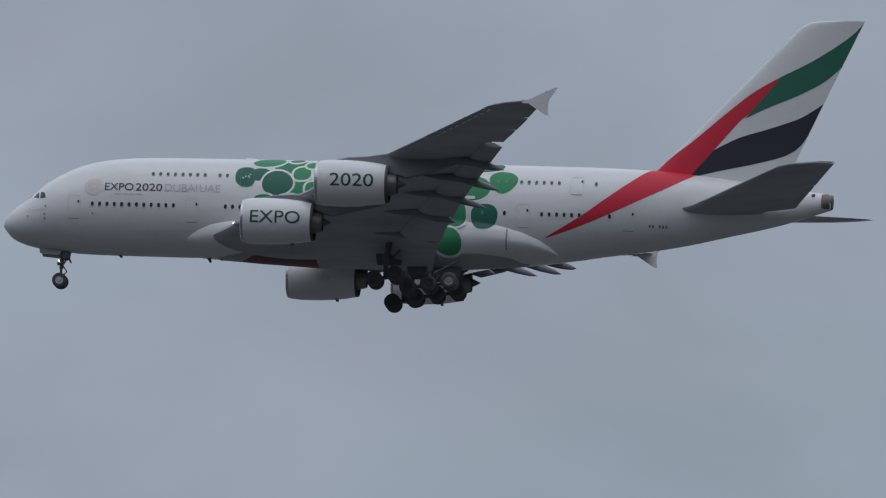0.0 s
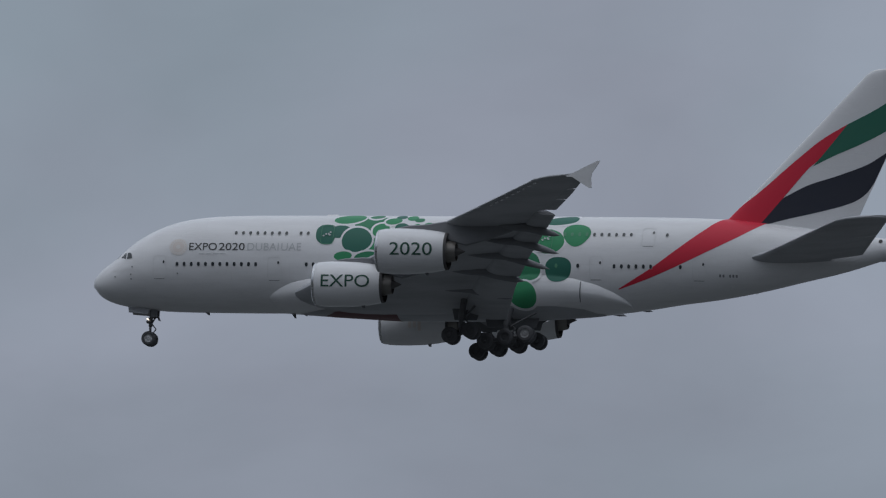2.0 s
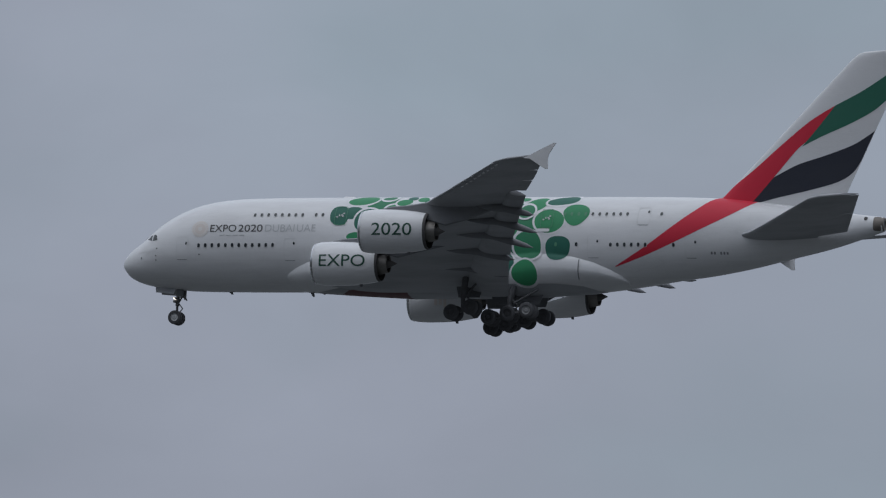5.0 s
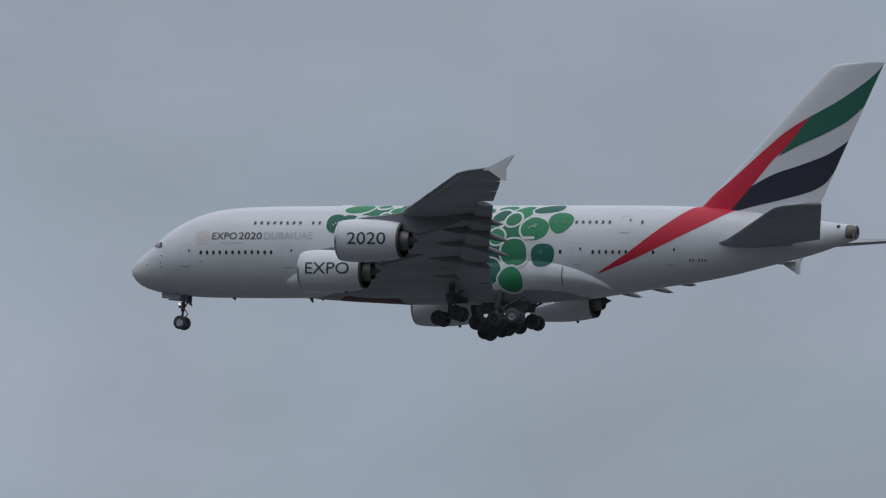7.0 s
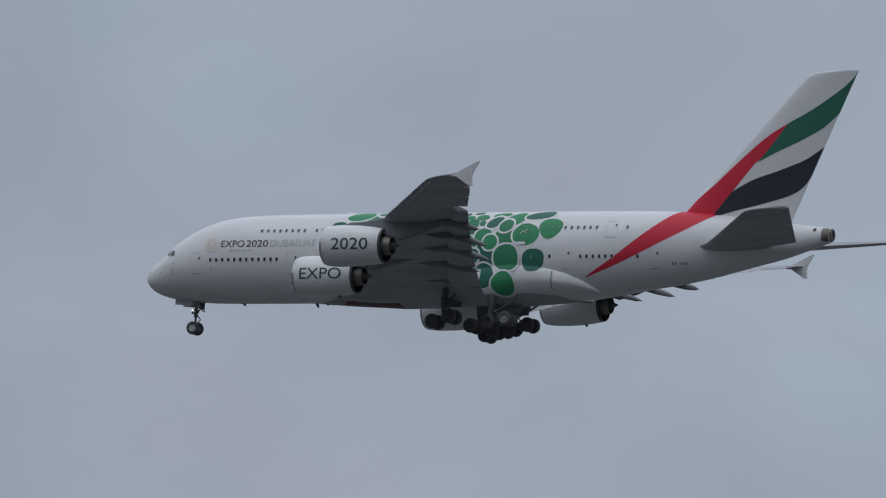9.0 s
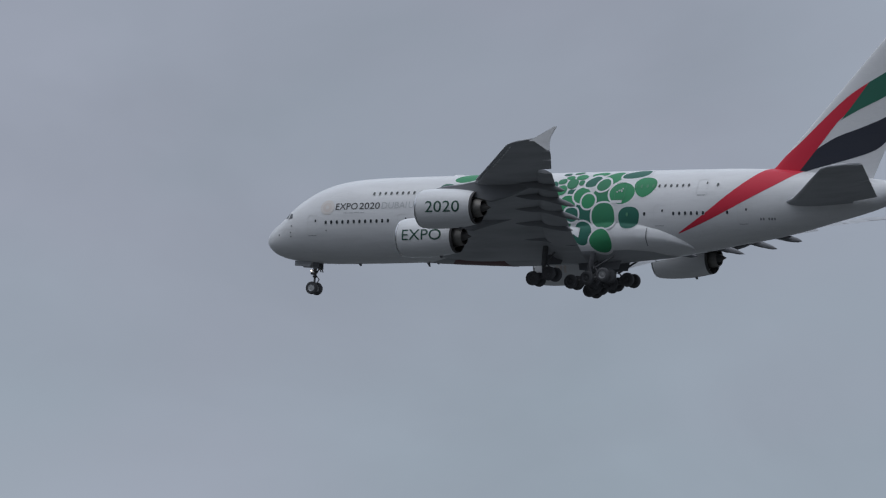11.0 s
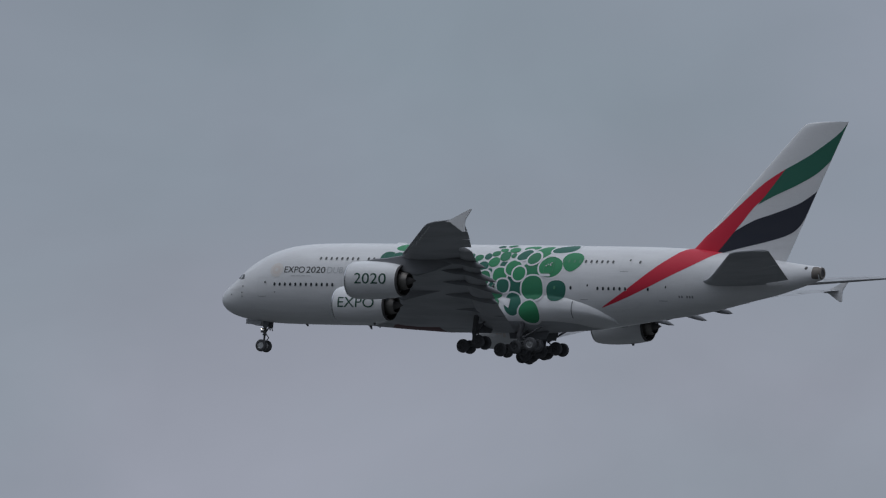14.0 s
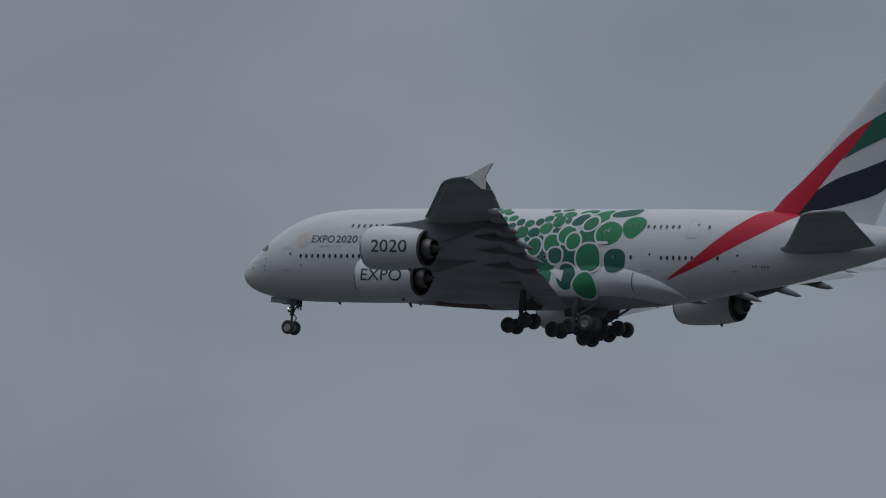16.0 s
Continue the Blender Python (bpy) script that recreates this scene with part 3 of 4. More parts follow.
def build_cockpit():
    panes = ([(2.2, 2.02), (2.35, 2.02), (2.52, 2.4), (2.42, 2.42)], [(2.71, 2.0), (3.24, 1.86), (3.18, 2.4), (3.06, 2.44)],
             [(3.34, 1.85), (3.84, 1.92), (3.72, 2.3), (3.58, 2.44), (3.32, 2.44)])
    for pane in panes:
        for side in (-1, 1):
            bm = bmesh.new()
            skin_patch(bm, pane, 0.03, 4, side)
            part("cockpit_window", bm, GLASS, fuselage, "dark cockpit windscreen pane")
    for x, z in ((2.35, 0.32), (3.82, 0.5), (3.85, 0.1), (8.0, 0.55), (3.9, 1.15)):
        bm = bmesh.new()
        p = skin(x, z, 0)
        rod(bm, p + Vector((0, 0.05, 0)), p + Vector((0.0, -0.09, 0)), 0.07, 0.05, 10)
        part("air_data_probe", bm, DARKGREY, fuselage)
    bm = bmesh.new()
    for i in range(9):
        skin_patch(bm, egg(2.1 + 0.2 * i, 0.84 + 0.006 * i, 0.07, 0.05, n=8, square=5), 0.03, 1)
    part("small_lettering", bm, SEAM, fuselage, "tiny illegible lettering under the cockpit")
    for x in (17.6, 18.6, 10.0):
        bm = bmesh.new()
        low = hull(x)[2]
        h = 0.42 if x == 17.6 else 0.22
        loft(bm, [[(x - 0.2, -0.03, low + 0.05), (x + 0.2, -0.03, low + 0.05), (x + 0.2, 0.03, low + 0.05), (x - 0.2, 0.03, low + 0.05)],
                  [(x + 0.12, -0.01, low - h), (x + 0.28, -0.01, low - h), (x + 0.28, 0.01, low - h), (x + 0.12, 0.01, low - h)]])
        part("blade_aerial", bm, DARKGREY, fuselage)
    bm = bmesh.new()
    loft(bm, [[(20.2, -0.25, 5.9), (21.6, -0.25, 5.9), (21.6, 0.25, 5.9), (20.2, 0.25, 5.9)],
              [(20.5, -0.1, 6.08), (21.3, -0.1, 6.08), (21.3, 0.1, 6.08), (20.5, 0.1, 6.08)]])
    part("roof_aerial", bm, WHITE, fuselage)


build_cockpit()


def lettering(name, text, mat, place, x0, x1, z0, z1, parent, label, bold=0.0, shear=0.0):
    """Writing in the built-in font, fitted to a box and laid on a surface by place(x, z)."""
    cu = bpy.data.curves.new(name, "FONT")
    cu.body, cu.offset, cu.resolution_u = text, bold, 4
    tmp = new(name, cu)
    bpy.context.view_layer.update()
    me = bpy.data.meshes.new_from_object(tmp.evaluated_get(bpy.context.evaluated_depsgraph_get()))
    bpy.data.objects.remove(tmp)
    bm = bmesh.new()
    bm.from_mesh(me)
    bmesh.ops.triangulate(bm, faces=bm.faces)
    for _ in range(2):
        long = [ed for ed in bm.edges if ed.calc_length() > 0.12]
        bmesh.ops.subdivide_edges(bm, edges=long, cuts=1)
        bmesh.ops.triangulate(bm, faces=bm.faces)
    a0, a1 = min(v.co.x for v in bm.verts), max(v.co.x for v in bm.verts)
    b0, b1 = min(v.co.y for v in bm.verts), max(v.co.y for v in bm.verts)
    for v in bm.verts:
        z = z0 + (z1 - z0) * (v.co.y - b0) / (b1 - b0)
        v.co = place(x0 + (x1 - x0) * (v.co.x - a0) / (a1 - a0) + shear * (z - z0), z)
    ob = part(name, bm, mat, parent, label, smooth=False)
    return ob


def on_skin(x, z):
    return skin(x, z, 0.03)


lettering("lettering", "EXPO", LETTER, on_skin, 8.95, 11.40, 2.56, 3.22, fuselage, "dark grey painted capitals", 0.004)
lettering("lettering", "2020", LETTER, on_skin, 11.58, 13.85, 2.56, 3.22, fuselage, "dark grey painted numerals", 0.004)
lettering("lettering", "DUBAI", PALE, on_skin, 14.08, 16.82, 2.56, 3.22, fuselage, "pale grey thin painted capitals", -0.004)
lettering("lettering", "UAE", PALE, on_skin, 17.05, 18.8, 2.56, 3.22, fuselage, "pale grey thin painted capitals", -0.004)


def build_emblem():
    for r, off, mat, what in ((0.80, 0.018, PALETAN, "pale tan painted rosette"), (0.52, 0.022, TAN, "tan middle of the rosette"),
                              (0.2, 0.026, PALETAN, "pale heart of the rosette")):
        bm = bmesh.new()
        skin_patch(bm, egg(7.98, 2.85, r, r * 0.94, 0, 0.02, 3, n=36), off, 4)
        part("emblem", bm, mat, fuselage, what)
    for i in range(18):
        a = 2 * math.pi * i / 18
        bm = bmesh.new()
        skin_patch(bm, egg(7.98 + 0.67 * math.cos(a), 2.85 + 0.63 * math.sin(a), 0.06, 0.055, n=10), 0.024, 1)
        part("emblem_dot", bm, TAN, fuselage)
    bm = bmesh.new()
    for i in range(4):
        skin_patch(bm, egg(10.1 + 0.62 * i, 2.25, 0.26, 0.03, n=10, square=5), 0.025, 2)
    part("small_lettering", bm, PALE, fuselage)
    for i in range(6):
        if i != 2:
            bm = bmesh.new()
            skin_patch(bm, egg(55.35 + 0.28 * i, 0.66, 0.085, 0.12, n=10, square=5), 0.025, 2)
            part("registration_bar", bm, FAIRGREY, fuselage, "small dark registration mark as a plain bar")


build_emblem()


def build_seam():
    bm = bmesh.new()
    pts = [(43.37 - 0.05 * (i / 10), 0.0 - 1.75 * i / 10) for i in range(11)]
    a = [skin(x - 0.045, z, 0.03) for x, z in pts]
    b = [skin(x + 0.045, z, 0.03) for x, z in pts]
    loft(bm, [a, b], cap=False, close=False)
    part("fairing_seam", bm, DARKGREY, fairing)
    bm = bmesh.new()
    rows = []
    for i in range(14):
        x = 20.6 + 0.5 * i
        a0 = radians(lerp_table([(20.6, 84), (21.6, 60), (23.5, 48), (32.1, 46)], x))
        rows.append([fairing_point(x, -a0 + (2 * a0 - math.pi) * k / 16, 0.035) for k in range(17)])
    loft(bm, rows, cap=False, close=False)
    part("belly_marking", bm, BELLYRED, fairing, "dark red lettering panel painted along the belly")


build_seam()


# ---- wings ----
def foil(n=15):
    """Upper then lower outline of a wing section, chord 1, thickness 1 at most."""
    up = []
    for i in range(n + 1):
        u = 0.5 * (1 - math.cos(math.pi * i / n))
        t = 5 * 1.0 * (0.2969 * math.sqrt(u) - 0.126 * u - 0.3516 * u**2 + 0.2843 * u**3 - 0.1036 * u**4)
        up.append((u, t))
    return up + [(u, -t * 0.85) for u, t in reversed(up[1:-1])]


FOIL = foil()
LE = [(0.0, 16.2), (3.5, 18.4), (8.0, 21.6), (14.0, 26.3), (27.5, 37.1), (38.4, 45.65), (39.2, 46.75), (39.75, 48.6)]
TE = [(0.0, 36.6), (3.5, 37.0), (11.0, 39.15), (17.9, 41.5), (29.7, 46.1), (34.0, 48.2), (38.4, 50.1), (39.75, 50.6)]
TWIST = [(3.5, 4.0), (14.0, 1.0), (27.0, -0.8), (40.0, -3.0)]
THICK = [(0.0, 0.13), (3.5, 0.13), (12.0, 0.115), (25.0, 0.10), (40.0, 0.09)]
WING_Z = [(0.0, -1.75), (3.5, -1.55), (15.0, 0.50), (27.0, 2.70), (33.0, 3.76), (39.75, 4.98)]


def wing_ring(y, c0, c1, side, drop=0.0, tilt=0.0, shift=0.0, thin=1.0, exact=False):
    """Section of the wing at |y| between the chord fractions c0 and c1, optionally lowered and tilted down at its tail."""
    le, te = lerp_table(LE, y), lerp_table(TE, y)
    c, tw, th, z0 = te - le, radians(lerp_table(TWIST, y)), lerp_table(THICK, y), lerp_table(WING_Z, y)
    ring = []
    for u, t in FOIL:
        v = c0 + u * (c1 - c0)
        if exact or (c0 == 0 and c1 < 1):
            k = 5 * (0.2969 * math.sqrt(v) - 0.126 * v - 0.3516 * v**2 + 0.2843 * v**3 - 0.1036 * v**4)
            zt = k * thin * math.copysign(1.0 if t > 0 else 0.85, t) if t else 0.0
        else:
            zt = t * (c1 - c0) * thin
        dx, dz = (v - c0) * c, zt * th * c
        a = radians(tilt)
        x = le + c0 * c + shift + dx * math.cos(a) + dz * math.sin(a)
        z = z0 - (x - le - 0.35 * c) * math.sin(tw) - dx * math.sin(a) + dz * math.cos(a) - drop
        ring.append((x, side * y, z))
    return ring


def build_wing(side):
    bm = bmesh.new()
    rings = []
    for y in (1.5, 3.0, 4.5, 6, 8, 10, 12, 14, 16, 18, 20, 22, 24, 26, 28, 29.5):
        rings.append(wing_ring(y, 0.0, 0.80, side))
    for y in (29.55, 31, 33, 35, 37, 38.4):
        rings.append(wing_ring(y, 0.0, 0.86, side))
    for y in (38.45, 38.9, 39.3, 39.6, 39.75):
        rings.append(wing_ring(y, 0.0, 1.0, side))
    loft(bm, rings)
    wing = part("wing", bm, GREY, airliner, "swept grey wing with slats and flaps lowered")
    # flaps, ailerons, slats
    for y0, y1 in ((3.9, 13.4), (13.7, 21.4), (21.6, 29.3)):
        bm = bmesh.new()
        loft(bm, [wing_ring(y0 + (y1 - y0) * i / 8, 0.775, 1.0, side, lerp_table([(4, 0.12), (29, 0.08)], y0 + (y1 - y0) * i / 8),
                            13, 0.05, 3.0) for i in range(9)])
        part("flap", bm, GREY, wing, "lowered grey landing flap")
    for y0, y1, tilt in ((29.65, 32.5, 7), (32.6, 35.4, 6), (35.5, 38.35, 4)):
        bm = bmesh.new()
        loft(bm, [wing_ring(y0 + (y1 - y0) * i / 3, 0.845, 1.0, side, 0.0, tilt, 0.0, 0.95, True) for i in range(4)])
        part("aileron", bm, GREY, wing)
    for y0, y1 in ((7.5, 13.0), (17.0, 20.5), (20.6, 24.2), (27.4, 31.0), (31.1, 34.6), (34.7, 38.2)):
        bm = bmesh.new()
        loft(bm, [wing_ring(y0 + (y1 - y0) * i / 4, -0.035, 0.085, side, 0.016 * (lerp_table(TE, y0) - lerp_table(LE, y0)) + 0.03,
                            -20, 0, 2.6) for i in range(5)])
        part("slat", bm, GREY, wing, "extended leading-edge slat")
    # white stubs added in place of bright sky showing through the slat slots
    for k in range(9):
        y = 31.6 + 0.78 * k
        x, z = lerp_table(LE, y) + 0.12, lerp_table(WING_Z, y) - 0.20
        bm = bmesh.new()
        rod(bm, (x + 0.32, side * y, z - 0.05), (x + 0.58, side * (y + 0.32), z), 0.075, 0.065, 8)
        part("slot_sky_stub", bm, PLAIN_WHITE, wing, "pale stub standing in for bright sky through the leading-edge slot")
    # canoe fairings under the flap tracks
    for y, tip_x, tip_z in ((26.0, 45.75, 1.4), (22.1, 44.95, 0.28), (18.0, 43.4, -0.58), (13.6, 40.4, -1.15), (8.6, 38.5, -2.05)):
        le, te, z0 = lerp_table(LE, y), lerp_table(TE, y), lerp_table(WING_Z, y)
        x0 = le + 0.52 * (te - le)
        big = 0.29 if y > 15 else 0.36
        bm = bmesh.new()
        rings = []
        for i in range(13):
            f = i / 12
            r = big * (min(1.0, f / 0.3) ** 0.6 * min(1.0, (1 - f) / 0.30) ** 0.45 if 0 < f < 1 else 0.0) + 0.015
            x = x0 + (tip_x - x0) * f
            top = z0 - 0.30 - 0.10 * f
            z = top + (tip_z - top) * max(0.0, (f - 0.45) / 0.55) ** 1.2 - 0.14 * math.sin(math.pi * f)
            rings.append([(x, side * (y + 0.75 * r * math.cos(2 * math.pi * j / 16)), z + 1.15 * r * math.sin(2 * math.pi * j / 16)) for j in range(16)])
        loft(bm, rings)
        part("flap_track_fairing", bm, FAIRGREY, wing, "grey canoe-shaped fairing under the wing")
    bm = bmesh.new()
    revolve(bm, [(-0.08, 0.04), (0.0, 0.085), (0.1, 0.09)], (20.5, side * 6.45, -0.5), "X", 14, True)
    part("landing_lamp", bm, LAMP, wing, "lit landing lamp in the leading edge")
    # wing-tip fence: an upswept arrow blade above and a shorter one below the tip
    bm = bmesh.new()
    for pts in ([(48.75, 4.80), (50.95, 4.70), (51.02, 5.1), (51.68, 6.14), (51.45, 6.14)], [(49.3, 4.78), (50.95, 4.695), (51.0, 3.86), (50.72, 3.86)]):
        ring = []
        loft(bm, [[(x, side * (39.74 - 0.045), z) for x, z in pts], [(x, side * (39.80 + 0.045), z) for x, z in pts]])
    part("wingtip_fence", bm, WHITE, wing, "white arrow-shaped wingtip fence")
    bm = bmesh.new()
    revolve(bm, [(-0.065, 0.24), (0.065, 0.24)], (50.35, side * 39.77, 5.0), "Y", 16, True)
    part("fence_marking", bm, MARKTAN, wing, "small tan emblem on the wingtip fence")
    return wing


wings = [build_wing(s) for s in (-1, 1)]


# ---- fin, rudder and tailplane ----
FIN_LE = [(4.6, 53.9), (5.6, 55.2), (6.1, 55.75), (12.3, 61.55), (18.3, 67.15), (18.7, 67.65), (18.9, 68.35), (19.0, 70.0)]
FIN_TE = [(4.6, 66.2), (6.18, 66.9), (14.2, 70.44), (19.0, 72.62)]


def fin_half(x, z):
    """Half thickness of the fin at a place."""
    le, te = lerp_table(FIN_LE, z), lerp_table(FIN_TE, z)
    c = te - le
    u = min(max((x - le) / c, 0.0), 1.0)
    return max(0.0, 5 * 0.10 * c * (0.2969 * math.sqrt(u) - 0.126 * u - 0.3516 * u**2 + 0.2843 * u**3 - 0.1036 * u**4))


def build_fin():
    bm = bmesh.new()
    rings = []
    for z in (4.0, 4.6, 5.2, 5.8, 6.5, 7.5, 9, 10.5, 12, 13.5, 15, 16.5, 17.6, 18.3, 18.7, 18.85, 18.95, 19.0):
        le, te = lerp_table(FIN_LE, z), lerp_table(FIN_TE, z)
        rings.append([(le + u * (te - le), math.copysign(fin_half(le + u * (te - le), z), t), z) for u, t in FOIL])
    loft(bm, rings)
    fin = part("fin", bm, PLAIN_WHITE, airliner, "tall white tail fin with red, green and black flag bands")
    def on_fin(off):
        return lambda x, z, s: Vector((x, s * (fin_half(x, z) + off), z))

    def band(name, upper, lower, mat, label, off=0.02, rows=18):
        for s in (-1, 1):
            bm = bmesh.new()
            skin_strip(bm, upper, lower, on_fin(off), 40, rows, s, 1.8)
            part(name, bm, mat, fin, label)

    band("red_band", [(55.1, 5.4), (56.6, 6.93), (58.36, 8.3), (61.06, 10.68), (63.46, 12.66), (65.73, 14.05)],
         [(57.8, 4.7), (60.35, 7.7), (62.3, 10.05), (63.4, 11.1), (65.73, 14.05)], RED, "red flag band")
    band("green_band", [(65.73, 14.05), (68.27, 15.42), (70.69, 17.07), (71.9, 18.1), (72.5, 18.85)],
         [(62.8, 10.38), (64.71, 11.35), (67.15, 12.45), (69.27, 13.64), (70.78, 15.0)], FLAGGREEN, "dark green flag band", 0.014)
    band("black_band", [(60.24, 7.6), (62.37, 8.72), (64.81, 9.54), (67.25, 10.47), (68.6, 11.28), (69.36, 11.84)],
         [(58.16, 5.13), (60.62, 5.79), (63.69, 6.52), (66.13, 7.25), (67.4, 8.05), (68.15, 9.1)], FLAGBLACK, "black flag band", 0.014)
    for s in (-1, 1):
        bm = bmesh.new()
        skin_strip(bm, [(46.6, -0.55), (49.4, 1.17), (51.6, 2.85), (53.6, 4.45), (55.2, 5.7), (57.4, 6.6)],
                   [(46.6, -0.62), (49.2, 0.32), (51.9, 1.52), (54.5, 2.84), (56.9, 4.12), (59.3, 5.62)], 0.02, 44, 14, s)
        part("red_band", bm, RED, fuselage, "red flag band sweeping down the rear fuselage")
    return fin


build_fin()


def build_tailplane(side):
    le = [(0.0, 56.3), (2.2, 57.6), (3.2, 58.9), (5.0, 60.4), (14.0, 67.3), (14.7, 68.4), (15.18, 70.6)]
    te = [(0.0, 67.0), (1.8, 67.55), (15.18, 72.35)]
    zz = [(0.0, 2.0), (2.0, 2.42), (15.18, 4.43)]

    def ring(y, c0, c1, thin=1.0):
        a, b, z0 = lerp_table(le, y), lerp_table(te, y), lerp_table(zz, y)
        c = b - a
        out = []
        for u, t in FOIL:
            v = c0 + u * (c1 - c0)
            k = 5 * (0.2969 * math.sqrt(v) - 0.126 * v - 0.3516 * v**2 + 0.2843 * v**3 - 0.1036 * v**4)
            lift = (v - 0.5) * c * math.sin(radians(2.5))     # trimmed nose-down
            out.append((a + v * c, side * y, z0 + lift + (math.copysign(k, t) * 0.10 * c * thin if t else 0.0)))
        return out

    bm = bmesh.new()
    loft(bm, [ring(y, 0, 0.74) for y in (0.4, 1.5, 2.2, 3.2, 4, 5, 7, 9, 11, 13, 14, 14.4, 14.7)] + [ring(15.0, 0, 0.9), ring(15.18, 0, 1)])
    tail = part("tailplane", bm, GREY, airliner, "grey swept tailplane")
    for y0, y1 in ((1.8, 8.3), (8.4, 14.6)):
        bm = bmesh.new()
        loft(bm, [ring(y0 + (y1 - y0) * i / 5, 0.72, 1.0, 0.95) for i in range(6)])
        part("elevator", bm, GREY, tail)


build_tailplane(-1)
build_tailplane(1)


def build_tail_cone():
    bm = bmesh.new()
    z = 3.45
    revolve(bm, [(69.85, 0.60), (70.0, 0.655), (70.42, 0.64), (70.52, 0.58), (70.52, 0.38), (70.3, 0.35)], (0, 0, z), "X", 28, True)
    cone = part("apu_exhaust", bm, SCORCH, fuselage, "sooty brown metal exhaust at the tail end")
    bm = bmesh.new()
    revolve(bm, [(0, 0.40), (0.02, 0.40)], (70.43, 0, z), "X", 20, True)
    part("exhaust_core", bm, SOOT, cone)
    bm = bmesh.new()
    skin_patch(bm, egg(68.9, 3.9, 0.17, 0.17, n=16), 0.03, 2)
    part("tail_port", bm, SOOT, fuselage, "round dark vent on the tail cone")
    bm = bmesh.new()
    skin_patch(bm, egg(69.95, 3.45, 0.36, 0.62, n=24, square=6), 0.03, 3)
    part("tail_heat_shield", bm, SCORCH, cone, "bare brownish metal heat shield")


build_tail_cone()


# ---- engines ----
def build_engine(y, z, x0, text, box):
    side = -1 if y < 0 else 1
    bm = bmesh.new()
    outer = [(0.0, 1.66), (0.08, 1.76), (0.25, 1.83), (0.7, 1.905), (1.5, 1.95), (2.6, 1.95), (3.8, 1.90), (4.9, 1.78), (5.7, 1.64), (6.1, 1.55)]
    inner = [(6.1, 1.52), (5.3, 1.50), (4.0, 1.45), (2.0, 1.46), (0.9, 1.48), (0.3, 1.54), (0.05, 1.62), (0.0, 1.66)]
    revolve(bm, outer + inner[:-1] + [(0.0, 1.66)], (x0, y, z), "X", 56)
    bmesh.ops.remove_doubles(bm, verts=bm.verts, dist=0.0005)
    cowl = part("engine", bm, WHITE, airliner, "white turbofan cowl with a bare metal exhaust")
    bm = bmesh.new()
    revolve(bm, [(0.30, 1.525), (0.05, 1.605), (-0.012, 1.66), (0.06, 1.775), (0.26, 1.842)], (x0, y, z), "X", 56)
    part("intake_lip", bm, LIP, cowl, "polished metal intake lip")
    bm = bmesh.new()
    revolve(bm, [(1.25, 0.02), (1.35, 0.28), (1.7, 0.5), (1.75, 1.47)], (x0, y, z), "X", 40)
    part("fan_disc", bm, SOOT, cowl)
    bm = bmesh.new()
    revolve(bm, [(5.0, 1.50), (6.12, 1.49), (6.12, 1.56), (5.9, 1.605)], (x0, y, z), "X", 48)
    part("fan_nozzle", bm, SOOT, cowl, "dark rim of the fan nozzle")
    bm = bmesh.new()
    revolve(bm, [(4.2, 1.10), (5.4, 1.06), (6.1, 0.96), (6.65, 0.84), (6.8, 0.80), (6.76, 0.74), (6.3, 0.72)], (x0, y, z), "X", 40)
    part("core_nozzle", bm, METAL, cowl, "bare metal core nozzle")
    bm = bmesh.new()
    revolve(bm, [(6.2, 0.54), (6.75, 0.42), (7.2, 0.2), (7.55, 0.03)], (x0, y, z), "X", 28, True)
    part("exhaust_plug", bm, BURNT, cowl, "burnt dark exhaust cone")
    bm = bmesh.new()
    revolve(bm, [(4.3, 1.50), (4.32, 1.05)], (x0, y, z), "X", 40)
    part("duct_wall", bm, SOOT, cowl)
    # pylon from the top of the cowl back under the wing
    le = lerp_table(LE, abs(y))
    wz = lerp_table(WING_Z, abs(y))
    bm = bmesh.new()
    rings = []
    for x, lo, hi, w in ((x0 + 1.6, z + 1.75, z + 1.98, 0.10), (x0 + 2.6, z + 1.7, z + 2.2, 0.26), (x0 + 4.2, z + 1.3, z + 2.3, 0.34),
                         (x0 + 5.8, z + 1.0, max(z + 2.25, wz + 0.1), 0.34), (x0 + 7.6, z + 0.5, wz + 0.1, 0.30),
                         (x0 + 9.5, min(z + 1.0, wz - 0.6), wz, 0.26), (x0 + 12.0, wz - 0.55, wz - 0.1, 0.10)):
        rings.append([(x, y - w, lo + 0.08), (x, y - 0.6 * w, lo), (x, y + 0.6 * w, lo), (x, y + w, lo + 0.08),
                      (x, y + w, hi - 0.1), (x, y + 0.5 * w, hi), (x, y - 0.5 * w, hi), (x, y - w, hi - 0.1)])
    loft(bm, rings)
    part("pylon", bm, FAIRGREY, cowl, "grey engine pylon under the wing")
    # drain mast
    bm = bmesh.new()
    loft(bm, [[(x0 + 4.1, y - 0.04, z - 1.8), (x0 + 4.45, y - 0.04, z - 1.8), (x0 + 4.45, y + 0.04, z - 1.8), (x0 + 4.1, y + 0.04, z - 1.8)],
              [(x0 + 4.25, y - 0.02, z - 2.06), (x0 + 4.45, y - 0.02, z - 2.06), (x0 + 4.45, y + 0.02, z - 2.06), (x0 + 4.25, y + 0.02, z - 2.06)]])
    part("drain_mast", bm, DARKGREY, cowl)
    # cowl seams
    for s, r in ((1.25, 1.9375), (3.35, 1.921)):
        bm = bmesh.new()
        revolve(bm, [(s - 0.01, r), (s + 0.01, r)], (x0, y, z), "X", 56)
        part("cowl_seam", bm, SEAM, cowl)

